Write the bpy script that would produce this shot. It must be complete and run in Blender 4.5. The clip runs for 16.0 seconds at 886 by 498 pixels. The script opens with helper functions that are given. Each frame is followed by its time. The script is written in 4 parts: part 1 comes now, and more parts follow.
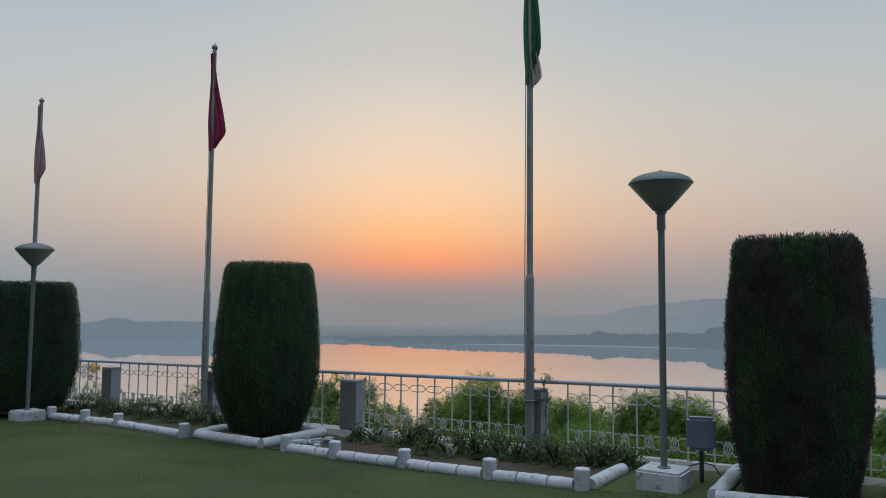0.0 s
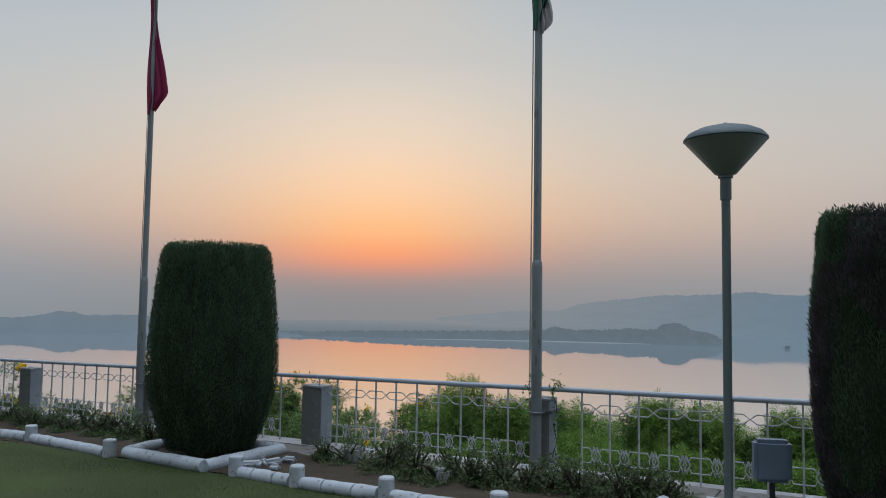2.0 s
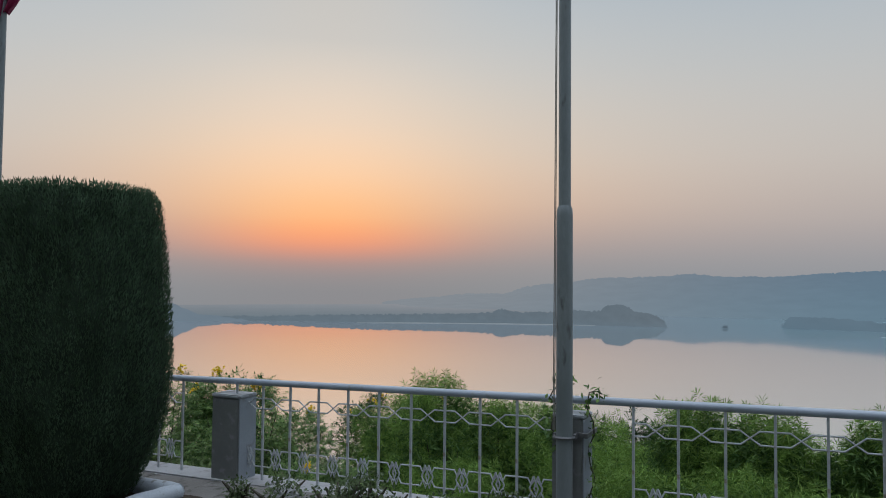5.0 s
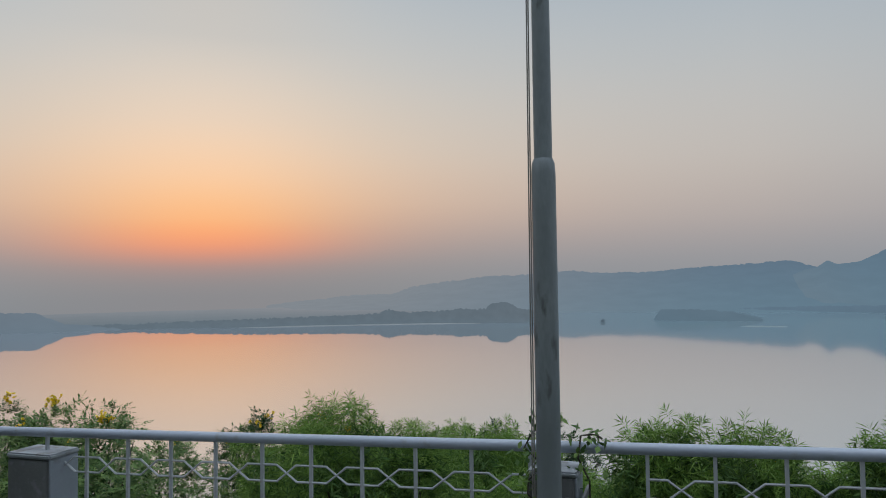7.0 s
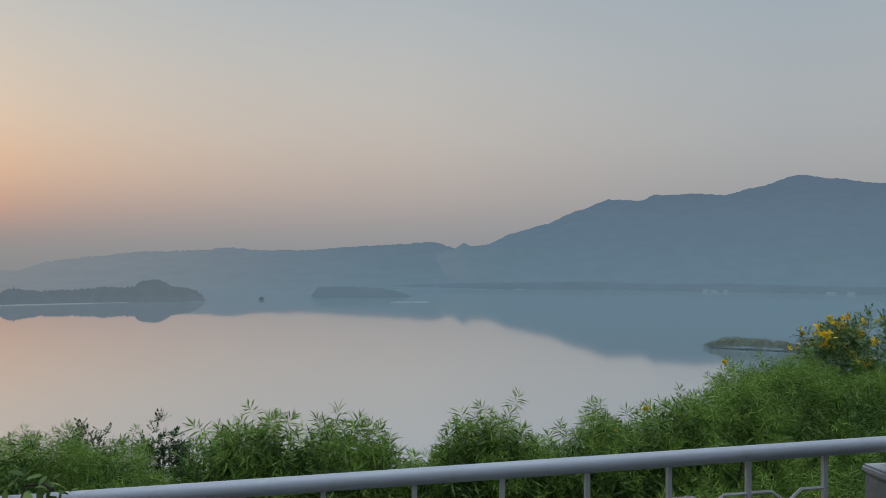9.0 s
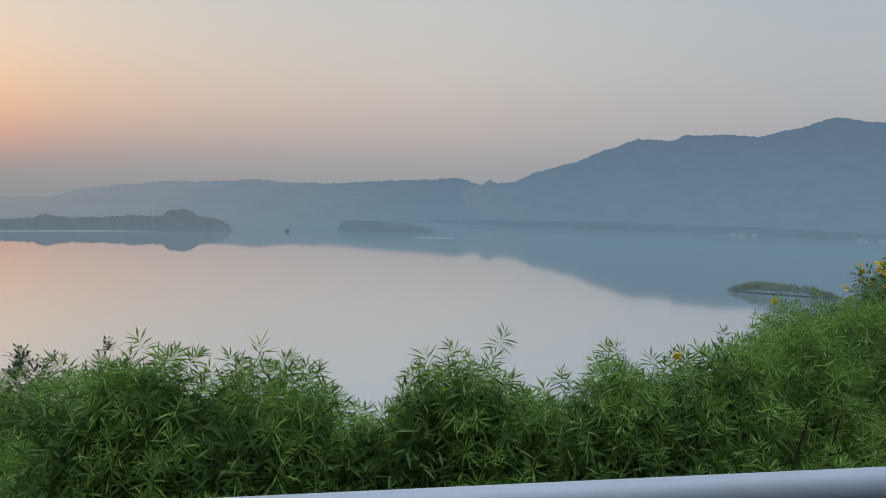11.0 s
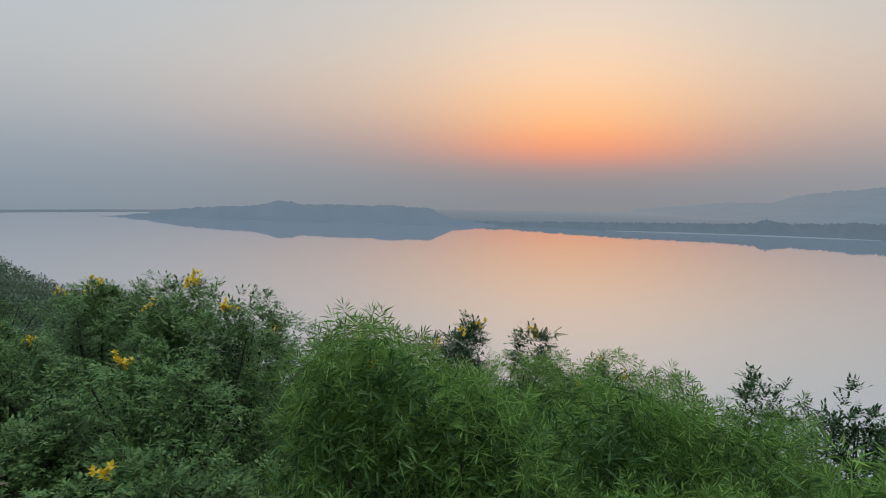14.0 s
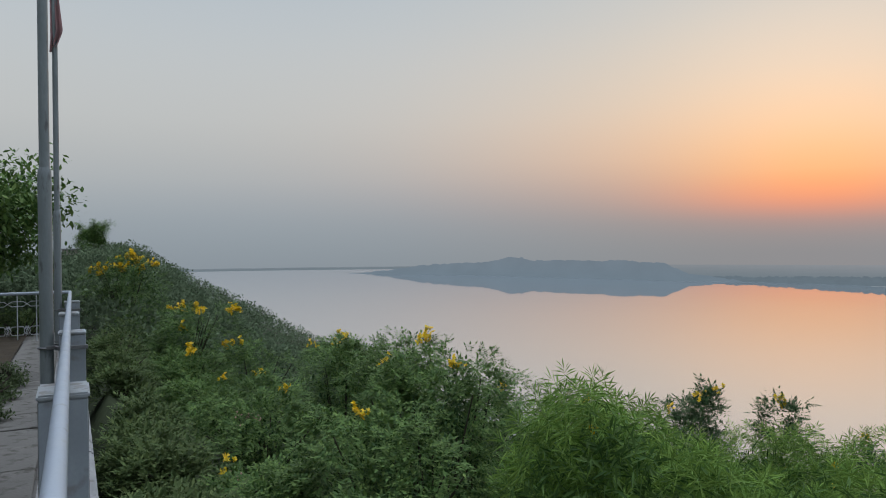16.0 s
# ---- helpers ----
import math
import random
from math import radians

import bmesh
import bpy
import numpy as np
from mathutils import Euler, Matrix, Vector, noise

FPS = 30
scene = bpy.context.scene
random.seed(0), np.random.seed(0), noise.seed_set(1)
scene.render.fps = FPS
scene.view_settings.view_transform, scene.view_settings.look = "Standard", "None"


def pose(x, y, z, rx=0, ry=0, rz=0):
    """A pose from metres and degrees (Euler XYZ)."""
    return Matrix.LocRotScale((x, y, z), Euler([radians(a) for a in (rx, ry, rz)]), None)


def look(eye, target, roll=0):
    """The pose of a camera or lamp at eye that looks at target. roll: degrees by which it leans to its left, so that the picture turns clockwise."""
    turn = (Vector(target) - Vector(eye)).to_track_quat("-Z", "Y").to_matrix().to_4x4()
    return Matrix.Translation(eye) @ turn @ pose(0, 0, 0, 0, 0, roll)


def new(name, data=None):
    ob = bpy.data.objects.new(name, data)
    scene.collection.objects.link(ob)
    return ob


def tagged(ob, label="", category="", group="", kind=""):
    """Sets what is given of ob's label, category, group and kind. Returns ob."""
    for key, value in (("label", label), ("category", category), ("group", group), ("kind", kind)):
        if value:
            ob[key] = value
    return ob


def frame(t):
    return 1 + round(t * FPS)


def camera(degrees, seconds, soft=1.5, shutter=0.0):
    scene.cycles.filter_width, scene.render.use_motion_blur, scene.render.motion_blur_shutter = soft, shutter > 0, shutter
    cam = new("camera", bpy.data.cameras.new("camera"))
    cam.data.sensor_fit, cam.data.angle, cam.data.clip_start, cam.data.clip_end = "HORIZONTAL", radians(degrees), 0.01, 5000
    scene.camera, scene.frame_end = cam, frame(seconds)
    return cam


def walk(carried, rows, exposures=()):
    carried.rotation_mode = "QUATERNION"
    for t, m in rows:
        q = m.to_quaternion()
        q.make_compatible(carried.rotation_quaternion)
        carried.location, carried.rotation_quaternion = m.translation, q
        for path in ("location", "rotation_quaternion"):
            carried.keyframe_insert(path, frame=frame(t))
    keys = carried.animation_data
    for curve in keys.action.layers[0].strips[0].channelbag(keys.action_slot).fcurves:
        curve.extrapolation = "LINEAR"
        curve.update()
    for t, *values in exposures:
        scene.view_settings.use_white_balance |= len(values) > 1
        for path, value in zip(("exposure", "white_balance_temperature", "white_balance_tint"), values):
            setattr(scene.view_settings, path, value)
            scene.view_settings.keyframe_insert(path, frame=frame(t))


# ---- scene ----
cam = camera(62.07, 16.0, soft=1.0)
PATH = [
    (0, (5.005, -9.160, 2.101), (3.618, -7.086, 2.275), 0.48),
    (0.5, (4.636, -8.884, 2.103), (3.268, -6.799, 2.284), 0.55),
    (1, (4.285, -8.564, 2.075), (2.934, -6.468, 2.252), 0.85),
    (1.5, (4.005, -8.174, 2.083), (2.690, -6.054, 2.249), 0.73),
    (2, (3.700, -7.832, 2.040), (2.435, -5.681, 2.199), 0.84),
    (2.5, (3.439, -7.441, 2.022), (2.232, -5.256, 2.175), 0.72),
    (3, (3.171, -7.058, 2.014), (2.009, -4.849, 2.161), 0.71),
    (3.5, (2.908, -6.643, 1.991), (1.765, -4.422, 2.129), 0.80),
    (6, (1.464, -4.627, 1.863), (0.450, -2.344, 1.954), -0.19),
    (6.5, (1.225, -4.208, 1.860), (0.318, -1.880, 1.960), -0.38),
    (7, (1.046, -3.777, 1.864), (0.297, -1.395, 1.970), -0.76),
    (7.5, (0.960, -3.340, 1.859), (0.486, -0.887, 1.976), -0.89),
    (8, (0.994, -3.026, 1.841), (0.995, -0.530, 1.959), -0.49),
    (8.5, (1.272, -2.801, 1.826), (1.639, -0.329, 1.914), -0.04),
    (10.8, (2.074, -1.261, 1.584), (2.420, 1.208, 1.389), 1.03),
    (11, (2.130, -1.080, 1.539), (2.417, 1.396, 1.346), 1.47),
    (11.5, (2.188, -0.691, 1.534), (2.283, 1.797, 1.325), 1.80),
    (12, (2.096, -0.488, 1.505), (1.901, 1.993, 1.268), 1.82),
    (12.5, (1.920, -0.261, 1.499), (1.300, 2.144, 1.224), 1.54),
    (13, (1.722, -0.074, 1.509), (0.559, 2.120, 1.223), 1.40),
    (13.5, (1.609, -0.020, 1.536), (0.036, 1.906, 1.281), 1.12),
    (14, (1.456, 0.000, 1.544), (-0.320, 1.746, 1.325), 0.80),
    (14.5, (1.425, -0.007, 1.558), (-0.525, 1.549, 1.395), 0.20),
    (15, (1.465, 0.018, 1.579), (-0.625, 1.385, 1.469), -0.23),
    (15.5, (1.485, 0.034, 1.587), (-0.698, 1.251, 1.522), -0.46),
    (16, (1.504, 0.046, 1.583), (-0.729, 1.171, 1.550), -0.36),
]
walk(cam, [(t, look(eye, target, roll)) for t, eye, target, roll in PATH],
     ((0, 0.0, 6500, 10), (6.6, 0.0, 6500, 10), (7.5, -0.15, 6540, 10), (8.0, -0.17, 6640, 10), (8.5, -0.15, 6680, 10), (11.0, 0.1, 6560, 10), (12.0, 0.08, 6540, 10), (13.0, 0.03, 6260, 10), (14.0, 0.02, 6240, 10), (15.0, 0.04, 6420, 10), (16.0, 0.06, 6620, 10)))


UNIT = 1.25            # metres in one unit of the plan below; all is brought to true size at the end


def lin(r, g, b):
    """A colour from 0-255 display values."""
    return tuple((v / 255 / 12.92) if v <= 10 else ((v / 255 + 0.055) / 1.055) ** 2.4 for v in (r, g, b)) + (1.0,)


# ---- sky: a sun sunk in haze ----
SUN_AZ = 35.5          # degrees left of +y
world = bpy.data.worlds.new("sky")
scene.world = world
world.use_nodes = True
wt = world.node_tree
wt.nodes.clear()


def wmath(op, a, b=None, clamp=False):
    n = wt.nodes.new("ShaderNodeMath")
    n.operation, n.use_clamp = op, clamp
    for i, v in enumerate((a, b)):
        if v is None:
            continue
        if isinstance(v, (int, float)):
            n.inputs[i].default_value = v
        else:
            wt.links.new(v, n.inputs[i])
    return n.outputs[0]


def wramp(fac, stops, ease="B_SPLINE"):
    n = wt.nodes.new("ShaderNodeValToRGB")
    n.color_ramp.interpolation = ease
    el = n.color_ramp.elements
    while len(el) > 1:
        el.remove(el[-1])
    el[0].position, el[0].color = stops[0]
    for p, c in stops[1:]:
        e = el.new(p)
        e.color = c
    wt.links.new(fac, n.inputs[0])
    return n.outputs[0]


def wmix(fac, a, b):
    n = wt.nodes.new("ShaderNodeMix")
    n.data_type = "RGBA"
    wt.links.new(fac, n.inputs[0])
    wt.links.new(a, n.inputs[6])
    wt.links.new(b, n.inputs[7])
    return n.outputs[2]


coord = wt.nodes.new("ShaderNodeTexCoord")
split = wt.nodes.new("ShaderNodeSeparateXYZ")
wt.links.new(coord.outputs["Generated"], split.inputs[0])
sx, sy, sz = split.outputs
flat = wmath("POWER", wmath("MAXIMUM", wmath("ADD", wmath("MULTIPLY", sx, sx), wmath("MULTIPLY", sy, sy)), 1e-6), 0.5)
elev = wmath("MULTIPLY", wmath("ARCTAN2", sz, flat), 57.29578)
# 0 at 10 degrees under the horizon, 1 at 50 degrees over it
efac = wmath("DIVIDE", wmath("ADD", elev, 10.0), 60.0, True)
E = lambda d: (d + 10.0) / 60.0
ux, uy = -math.sin(radians(SUN_AZ)), math.cos(radians(SUN_AZ))
cosaz = wmath("DIVIDE", wmath("ADD", wmath("MULTIPLY", sx, ux), wmath("MULTIPLY", sy, uy)), flat)
daz = wmath("MULTIPLY", wmath("ARCCOSINE", wmath("MINIMUM", wmath("MAXIMUM", cosaz, -1.0), 1.0)), 57.29578)
# haze glow round the sun: one broad, one narrow
g1 = wmath("EXPONENT", wmath("MULTIPLY", wmath("POWER", wmath("DIVIDE", daz, 25.0), 2.0), -1.0))
g2 = wmath("EXPONENT", wmath("MULTIPLY", wmath("POWER", wmath("DIVIDE", daz, 9.5), 2.0), -1.0))
side = wramp(efac, [(E(-10), lin(132, 141, 149)), (E(-2), lin(138, 146, 153)), (E(1.5), lin(154, 156, 161)),
                    (E(4.5), lin(179, 171, 169)), (E(9), lin(198, 192, 186)), (E(16), lin(190, 195, 197)),
                    (E(24), lin(165, 181, 195)), (E(49), lin(138, 152, 168))])
front = wramp(efac, [(E(-10), lin(130, 135, 143)), (E(-2), lin(139, 143, 147)), (E(1.0), lin(151, 149, 150)),
                     (E(3.4), lin(192, 164, 152)), (E(6), lin(232, 192, 160)), (E(10), lin(230, 209, 186)),
                     (E(16), lin(208, 206, 200)), (E(24), lin(180, 193, 204)), (E(49), lin(142, 156, 170))])
core = wramp(efac, [(E(-10), lin(132, 134, 142)), (E(-1), lin(141, 143, 146)), (E(1.2), lin(158, 147, 147)),
                    (E(2.9), lin(255, 156, 116)), (E(4.8), lin(255, 188, 128)), (E(8), lin(255, 211, 170)),
                    (E(12), lin(240, 217, 194)), (E(18), lin(210, 209, 204)), (E(49), lin(144, 158, 172))])
# away to the left of the sun the haze is bluer
cold = wramp(efac, [(E(-10), lin(128, 139, 149)), (E(-2), lin(136, 147, 156)), (E(1.5), lin(150, 161, 170)), (E(4.5), lin(168, 175, 180)),
                    (E(9), lin(190, 193, 193)), (E(16), lin(187, 196, 203)), (E(24), lin(165, 181, 195)), (E(49), lin(138, 152, 168))])
left = wmath("DIVIDE", wmath("SUBTRACT", wmath("DIVIDE", wmath("MULTIPLY", sx, -1.0), flat), 0.66), 0.26, True)
side = wmix(left, side, cold)
# and clearer and bluer over the mountain
clear = wramp(efac, [(E(-10), lin(128, 139, 149)), (E(-2), lin(136, 145, 153)), (E(1.5), lin(147, 154, 162)), (E(4.5), lin(163, 165, 169)), (E(9), lin(177, 181, 184)),
                     (E(16), lin(170, 182, 191)), (E(24), lin(154, 171, 187)), (E(49), lin(134, 150, 168))])
side = wmix(wmath("DIVIDE", wmath("SUBTRACT", wmath("DIVIDE", sx, flat), 0.10), 0.45, True), side, clear)
haze = wmix(g2, wmix(g1, side, front), core)
nish = wt.nodes.new("ShaderNodeTexSky")
nish.sky_type, nish.sun_disc = "NISHITA", False
nish.sun_elevation, nish.sun_rotation = radians(3.0), radians(-SUN_AZ)
nish.dust_density = 4.0
bg1, bg2, add = wt.nodes.new("ShaderNodeBackground"), wt.nodes.new("ShaderNodeBackground"), wt.nodes.new("ShaderNodeAddShader")
wt.links.new(haze, bg1.inputs[0])
bg1.inputs[1].default_value = 0.97
wt.links.new(nish.outputs[0], bg2.inputs[0])
bg2.inputs[1].default_value = 0.001
wt.links.new(bg1.outputs[0], add.inputs[0])
wt.links.new(bg2.outputs[0], add.inputs[1])
wout = wt.nodes.new("ShaderNodeOutputWorld")
# unseen dome overhead, made brighter than the horizon haze to light foliage and tops
zen = wmath("POWER", wmath("DIVIDE", wmath("SUBTRACT", elev, 36.0), 40.0, True), 1.4)
bg3, add2 = wt.nodes.new("ShaderNodeBackground"), wt.nodes.new("ShaderNodeAddShader")
bg3.inputs[0].default_value = (0.86, 0.96, 1.08, 1)
wt.links.new(wmath("MULTIPLY", zen, 2.35), bg3.inputs[1])
wt.links.new(add.outputs[0], add2.inputs[0])
wt.links.new(bg3.outputs[0], add2.inputs[1])
wt.links.new(add2.outputs[0], wout.inputs[0])

# ---- materials ----
def material(name, base, rough=0.7, metal=0.0, spread=0.25, scale=6.0, fine=60.0, bump=0.15, dirt=None, dirt_amount=0.0,
             translucent=0.0, random_tint=0.0, island=False, stretch=(1, 1, 1), glow=None, glow_strength=0.0, spec=0.5):
    m = bpy.data.materials.new(name)
    m.use_nodes = True
    nt = m.node_tree
    N, L = nt.nodes, nt.links
    p = N["Principled BSDF"]
    p.inputs["Roughness"].default_value, p.inputs["Metallic"].default_value = rough, metal
    p.inputs["Specular IOR Level"].default_value = spec
    tc, mp = N.new("ShaderNodeTexCoord"), N.new("ShaderNodeMapping")
    mp.inputs["Scale"].default_value = [q / UNIT for q in stretch]
    L.new(tc.outputs["Object"], mp.inputs[0])

    def tex(s, detail=4.0):
        n = N.new("ShaderNodeTexNoise")
        n.inputs["Scale"].default_value, n.inputs["Detail"].default_value = s, detail
        L.new(mp.outputs[0], n.inputs["Vector"])
        return n.outputs["Fac"]

    def remap(v, a, b, c, d):
        n = N.new("ShaderNodeMapRange")
        for i, q in enumerate((a, b, c, d)):
            n.inputs[i + 1].default_value = q
        L.new(v, n.inputs[0])
        return n.outputs[0]

    def mix(f, a, b, mode="MIX"):
        n = N.new("ShaderNodeMix")
        n.data_type, n.blend_type = "RGBA", mode
        for i, q in ((0, f), (6, a), (7, b)):
            if hasattr(q, "default_value"):
                L.new(q, n.inputs[i])
            else:
                n.inputs[i].default_value = q
        return n.outputs[2]

    big, small = tex(scale), tex(fine, 3.0)
    dark = tuple(c * (1 - spread) for c in base[:3]) + (1,)
    light = tuple(min(1, c * (1 + spread)) for c in base[:3]) + (1,)
    col = mix(remap(big, 0.3, 0.7, 0, 1), dark, light)
    col = mix(remap(small, 0.35, 0.65, 0, 0.45), col, dark)
    if dirt:
        col = mix(remap(tex(scale * 2.7, 6.0), 0.62 - dirt_amount, 0.72 - dirt_amount, 0, 0.85), col, dirt)
    if random_tint:
        if island:
            r = N.new("ShaderNodeNewGeometry").outputs["Random Per Island"]
        else:
            r = N.new("ShaderNodeObjectInfo").outputs["Random"]
        hs = N.new("ShaderNodeHueSaturation")
        L.new(remap(r, 0, 1, 1 - random_tint, 1 + random_tint), hs.inputs["Value"])
        L.new(remap(r, 0, 1, 0.5 + random_tint * 0.06, 0.5 - random_tint * 0.05), hs.inputs["Hue"])
        L.new(col, hs.inputs["Color"])
        col = hs.outputs[0]
    L.new(col, p.inputs["Base Color"])
    L.new(remap(big, 0.3, 0.7, max(0.02, rough - 0.1), min(1, rough + 0.1)), p.inputs["Roughness"])
    if bump:
        b = N.new("ShaderNodeBump")
        b.inputs["Strength"].default_value, b.inputs["Distance"].default_value = bump, 0.01
        L.new(small, b.inputs["Height"])
        L.new(b.outputs[0], p.inputs["Normal"])
    surf = p.outputs[0]
    out = N["Material Output"]
    if translucent:
        tr, mx = N.new("ShaderNodeBsdfTranslucent"), N.new("ShaderNodeMixShader")
        L.new(col, tr.inputs[0])
        mx.inputs[0].default_value = translucent
        L.new(surf, mx.inputs[1])
        L.new(tr.outputs[0], mx.inputs[2])
        surf = mx.outputs[0]
    if glow:
        em, ad = N.new("ShaderNodeEmission"), N.new("ShaderNodeAddShader")
        em.inputs[0].default_value, em.inputs[1].default_value = glow, glow_strength
        L.new(surf, ad.inputs[0])
        L.new(em.outputs[0], ad.inputs[1])
        surf = ad.outputs[0]
    L.new(surf, out.inputs[0])
    return m


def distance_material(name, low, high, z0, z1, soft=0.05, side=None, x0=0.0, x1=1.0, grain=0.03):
    """Far land in haze, part of the backdrop: the air's light is put into its emission colour, graded by height."""
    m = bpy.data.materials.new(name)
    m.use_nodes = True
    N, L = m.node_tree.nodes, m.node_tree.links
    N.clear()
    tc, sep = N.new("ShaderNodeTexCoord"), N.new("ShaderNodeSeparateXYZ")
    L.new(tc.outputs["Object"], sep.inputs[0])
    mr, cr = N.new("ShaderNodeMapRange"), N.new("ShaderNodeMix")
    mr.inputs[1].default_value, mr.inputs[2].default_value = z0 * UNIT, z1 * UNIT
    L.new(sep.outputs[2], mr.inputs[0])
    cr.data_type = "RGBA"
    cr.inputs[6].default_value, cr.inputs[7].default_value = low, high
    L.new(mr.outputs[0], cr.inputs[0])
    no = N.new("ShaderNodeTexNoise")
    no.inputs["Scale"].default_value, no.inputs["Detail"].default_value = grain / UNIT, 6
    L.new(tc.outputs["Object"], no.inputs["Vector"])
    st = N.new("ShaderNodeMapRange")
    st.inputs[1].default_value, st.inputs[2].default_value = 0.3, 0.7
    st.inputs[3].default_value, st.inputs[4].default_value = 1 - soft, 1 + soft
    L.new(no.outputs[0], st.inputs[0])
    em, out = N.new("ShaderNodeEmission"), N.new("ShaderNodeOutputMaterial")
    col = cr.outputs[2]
    # haze tone put into the colour along x as well
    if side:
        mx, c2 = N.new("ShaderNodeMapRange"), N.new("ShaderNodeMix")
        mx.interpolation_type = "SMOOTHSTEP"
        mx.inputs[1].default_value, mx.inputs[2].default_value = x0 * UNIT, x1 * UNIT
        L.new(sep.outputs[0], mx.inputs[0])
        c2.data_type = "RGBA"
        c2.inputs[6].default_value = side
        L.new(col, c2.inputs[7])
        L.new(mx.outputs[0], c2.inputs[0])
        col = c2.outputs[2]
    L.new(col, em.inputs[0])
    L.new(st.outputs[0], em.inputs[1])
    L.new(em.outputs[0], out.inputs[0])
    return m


M_rail = material("painted steel", (0.36, 0.40, 0.47), 0.38, 0.0, 0.08, 5, 90, 0.05, (0.30, 0.31, 0.32, 1), 0.02)
M_bar = material("painted iron bars", (0.44, 0.46, 0.48), 0.5, 0.0, 0.12, 8, 90, 0.1, (0.28, 0.22, 0.18, 1), 0.03)
M_pole = material("galvanised pole", (0.215, 0.24, 0.25), 0.4, 0.1, 0.2, 3, 40, 0.1, (0.09, 0.09, 0.09, 1), 0.03, stretch=(2, 2, 0.6))
M_conc = material("grey concrete", (0.34, 0.34, 0.35), 0.85, 0.0, 0.2, 4, 70, 0.3, (0.2, 0.19, 0.18, 1), 0.05)
M_pconc = material("painted post", (0.19, 0.195, 0.19), 0.7, 0.0, 0.15, 5, 80, 0.2, (0.25, 0.25, 0.26, 1), 0.05)
M_plate = material("pale side plate", (0.30, 0.33, 0.37), 0.55, 0.0, 0.12, 3, 60, 0.1, (0.22, 0.22, 0.22, 1), 0.04)
M_pcap = material("worn post top", (0.33, 0.35, 0.37), 0.8, 0.0, 0.2, 6, 70, 0.3, (0.2, 0.19, 0.18, 1), 0.06)
M_steel = material("clamp steel", (0.2, 0.2, 0.21), 0.5, 0.6, 0.2, 8, 80, 0.1)
M_white = material("whitewash", (0.43, 0.465, 0.51), 0.85, 0.0, 0.15, 7, 60, 0.4, (0.2, 0.2, 0.185, 1), 0.04)
M_lamp = material("lamp shade paint", (0.20, 0.215, 0.20), 0.5, 0.1, 0.1, 6, 90, 0.05)
M_lamptop = material("lamp cap paint", (0.08, 0.11, 0.125), 0.55, 0.1, 0.1, 6, 90, 0.05)
M_lamppost = material("lamp post paint", (0.13, 0.16, 0.165), 0.5, 0.05, 0.12, 5, 60, 0.05)
M_spot = material("grey floodlight casing", (0.145, 0.19, 0.26), 0.4, 0.1, 0.1, 6, 90, 0.05)
M_glass = material("floodlight glass", (0.10, 0.13, 0.18), 0.12, 0.0, 0.1, 3, 50, 0.0)
M_grass = material("lawn turf", (0.05, 0.068, 0.024), 0.9, 0.0, 0.32, 0.9, 38, 0.6, spec=0.2)
M_blade = material("grass blades", (0.115, 0.155, 0.055), 0.8, 0.0, 0.3, 1.0, 30, 0.0, translucent=0.6, random_tint=0.2, island=True, spec=0.2)
M_soil = material("bed soil", (0.06, 0.047, 0.034), 0.95, 0.0, 0.35, 5, 60, 0.9, spec=0.2)
M_pave = material("worn paving", (0.17, 0.16, 0.15), 0.9, 0.0, 0.25, 3, 50, 0.5, (0.07, 0.065, 0.055, 1), 0.08)
M_slope = material("slope earth", (0.035, 0.045, 0.022), 0.95, 0.0, 0.4, 0.7, 12, 0.5, spec=0.2)
M_cyp = material("cypress foliage", (0.088, 0.14, 0.085), 0.9, 0.0, 0.45, 7.0, 30, 0.0, translucent=0.5, random_tint=0.16, island=True, spec=0.03, stretch=(1.6, 1.6, 0.35))
M_cypcore = material("shaded cypress core", (0.034, 0.052, 0.034), 0.95, 0.0, 0.4, 6, 50, 0.0, spec=0.1)
M_brown = material("dry cypress twigs", (0.105, 0.088, 0.097), 0.9, 0.0, 0.4, 6, 40, 0.0, translucent=0.4, random_tint=0.16, island=True, spec=0.04)
M_olea = material("oleander leaves", (0.205, 0.335, 0.075), 0.6, 0.0, 0.36, 5.0, 20, 0.0, translucent=0.2, random_tint=0.24, island=True, spec=0.12)
M_elder = material("elder leaves", (0.115, 0.195, 0.055), 0.6, 0.0, 0.3, 1.3, 20, 0.0, translucent=0.18, random_tint=0.4, island=True, spec=0.18)
# the dark shrubs' own leaves, and inner leaves painted dark as crown shade
M_dark = material("dark shrub and shaded inner leaves", (0.05, 0.098, 0.035), 0.65, 0.0, 0.3, 2, 20, 0.0, translucent=0.2, random_tint=0.4, island=True, spec=0.15)
# oleander leaf colour darkened for the shade inside the bush
M_shadeolea = material("shaded oleander leaves", (0.095, 0.17, 0.05), 0.65, 0.0, 0.3, 3, 20, 0.0, translucent=0.15, random_tint=0.25, island=True, spec=0.12)
M_creep = material("creeper leaves", (0.11, 0.158, 0.058), 0.7, 0.0, 0.3, 2, 20, 0.0, translucent=0.15, random_tint=0.35, island=True, spec=0.15)
M_bed = material("bed shrub leaves", (0.10, 0.135, 0.065), 0.7, 0.0, 0.3, 3, 20, 0.0, translucent=0.3, random_tint=0.3, island=True, spec=0.1)
M_stem = material("stems", (0.05, 0.042, 0.028), 0.85, 0.0, 0.3, 8, 60, 0.2)
M_yellow = material("yellow petals", (0.82, 0.58, 0.03), 0.6, 0.0, 0.2, 10, 60, 0.0, translucent=0.3, random_tint=0.2, island=True)
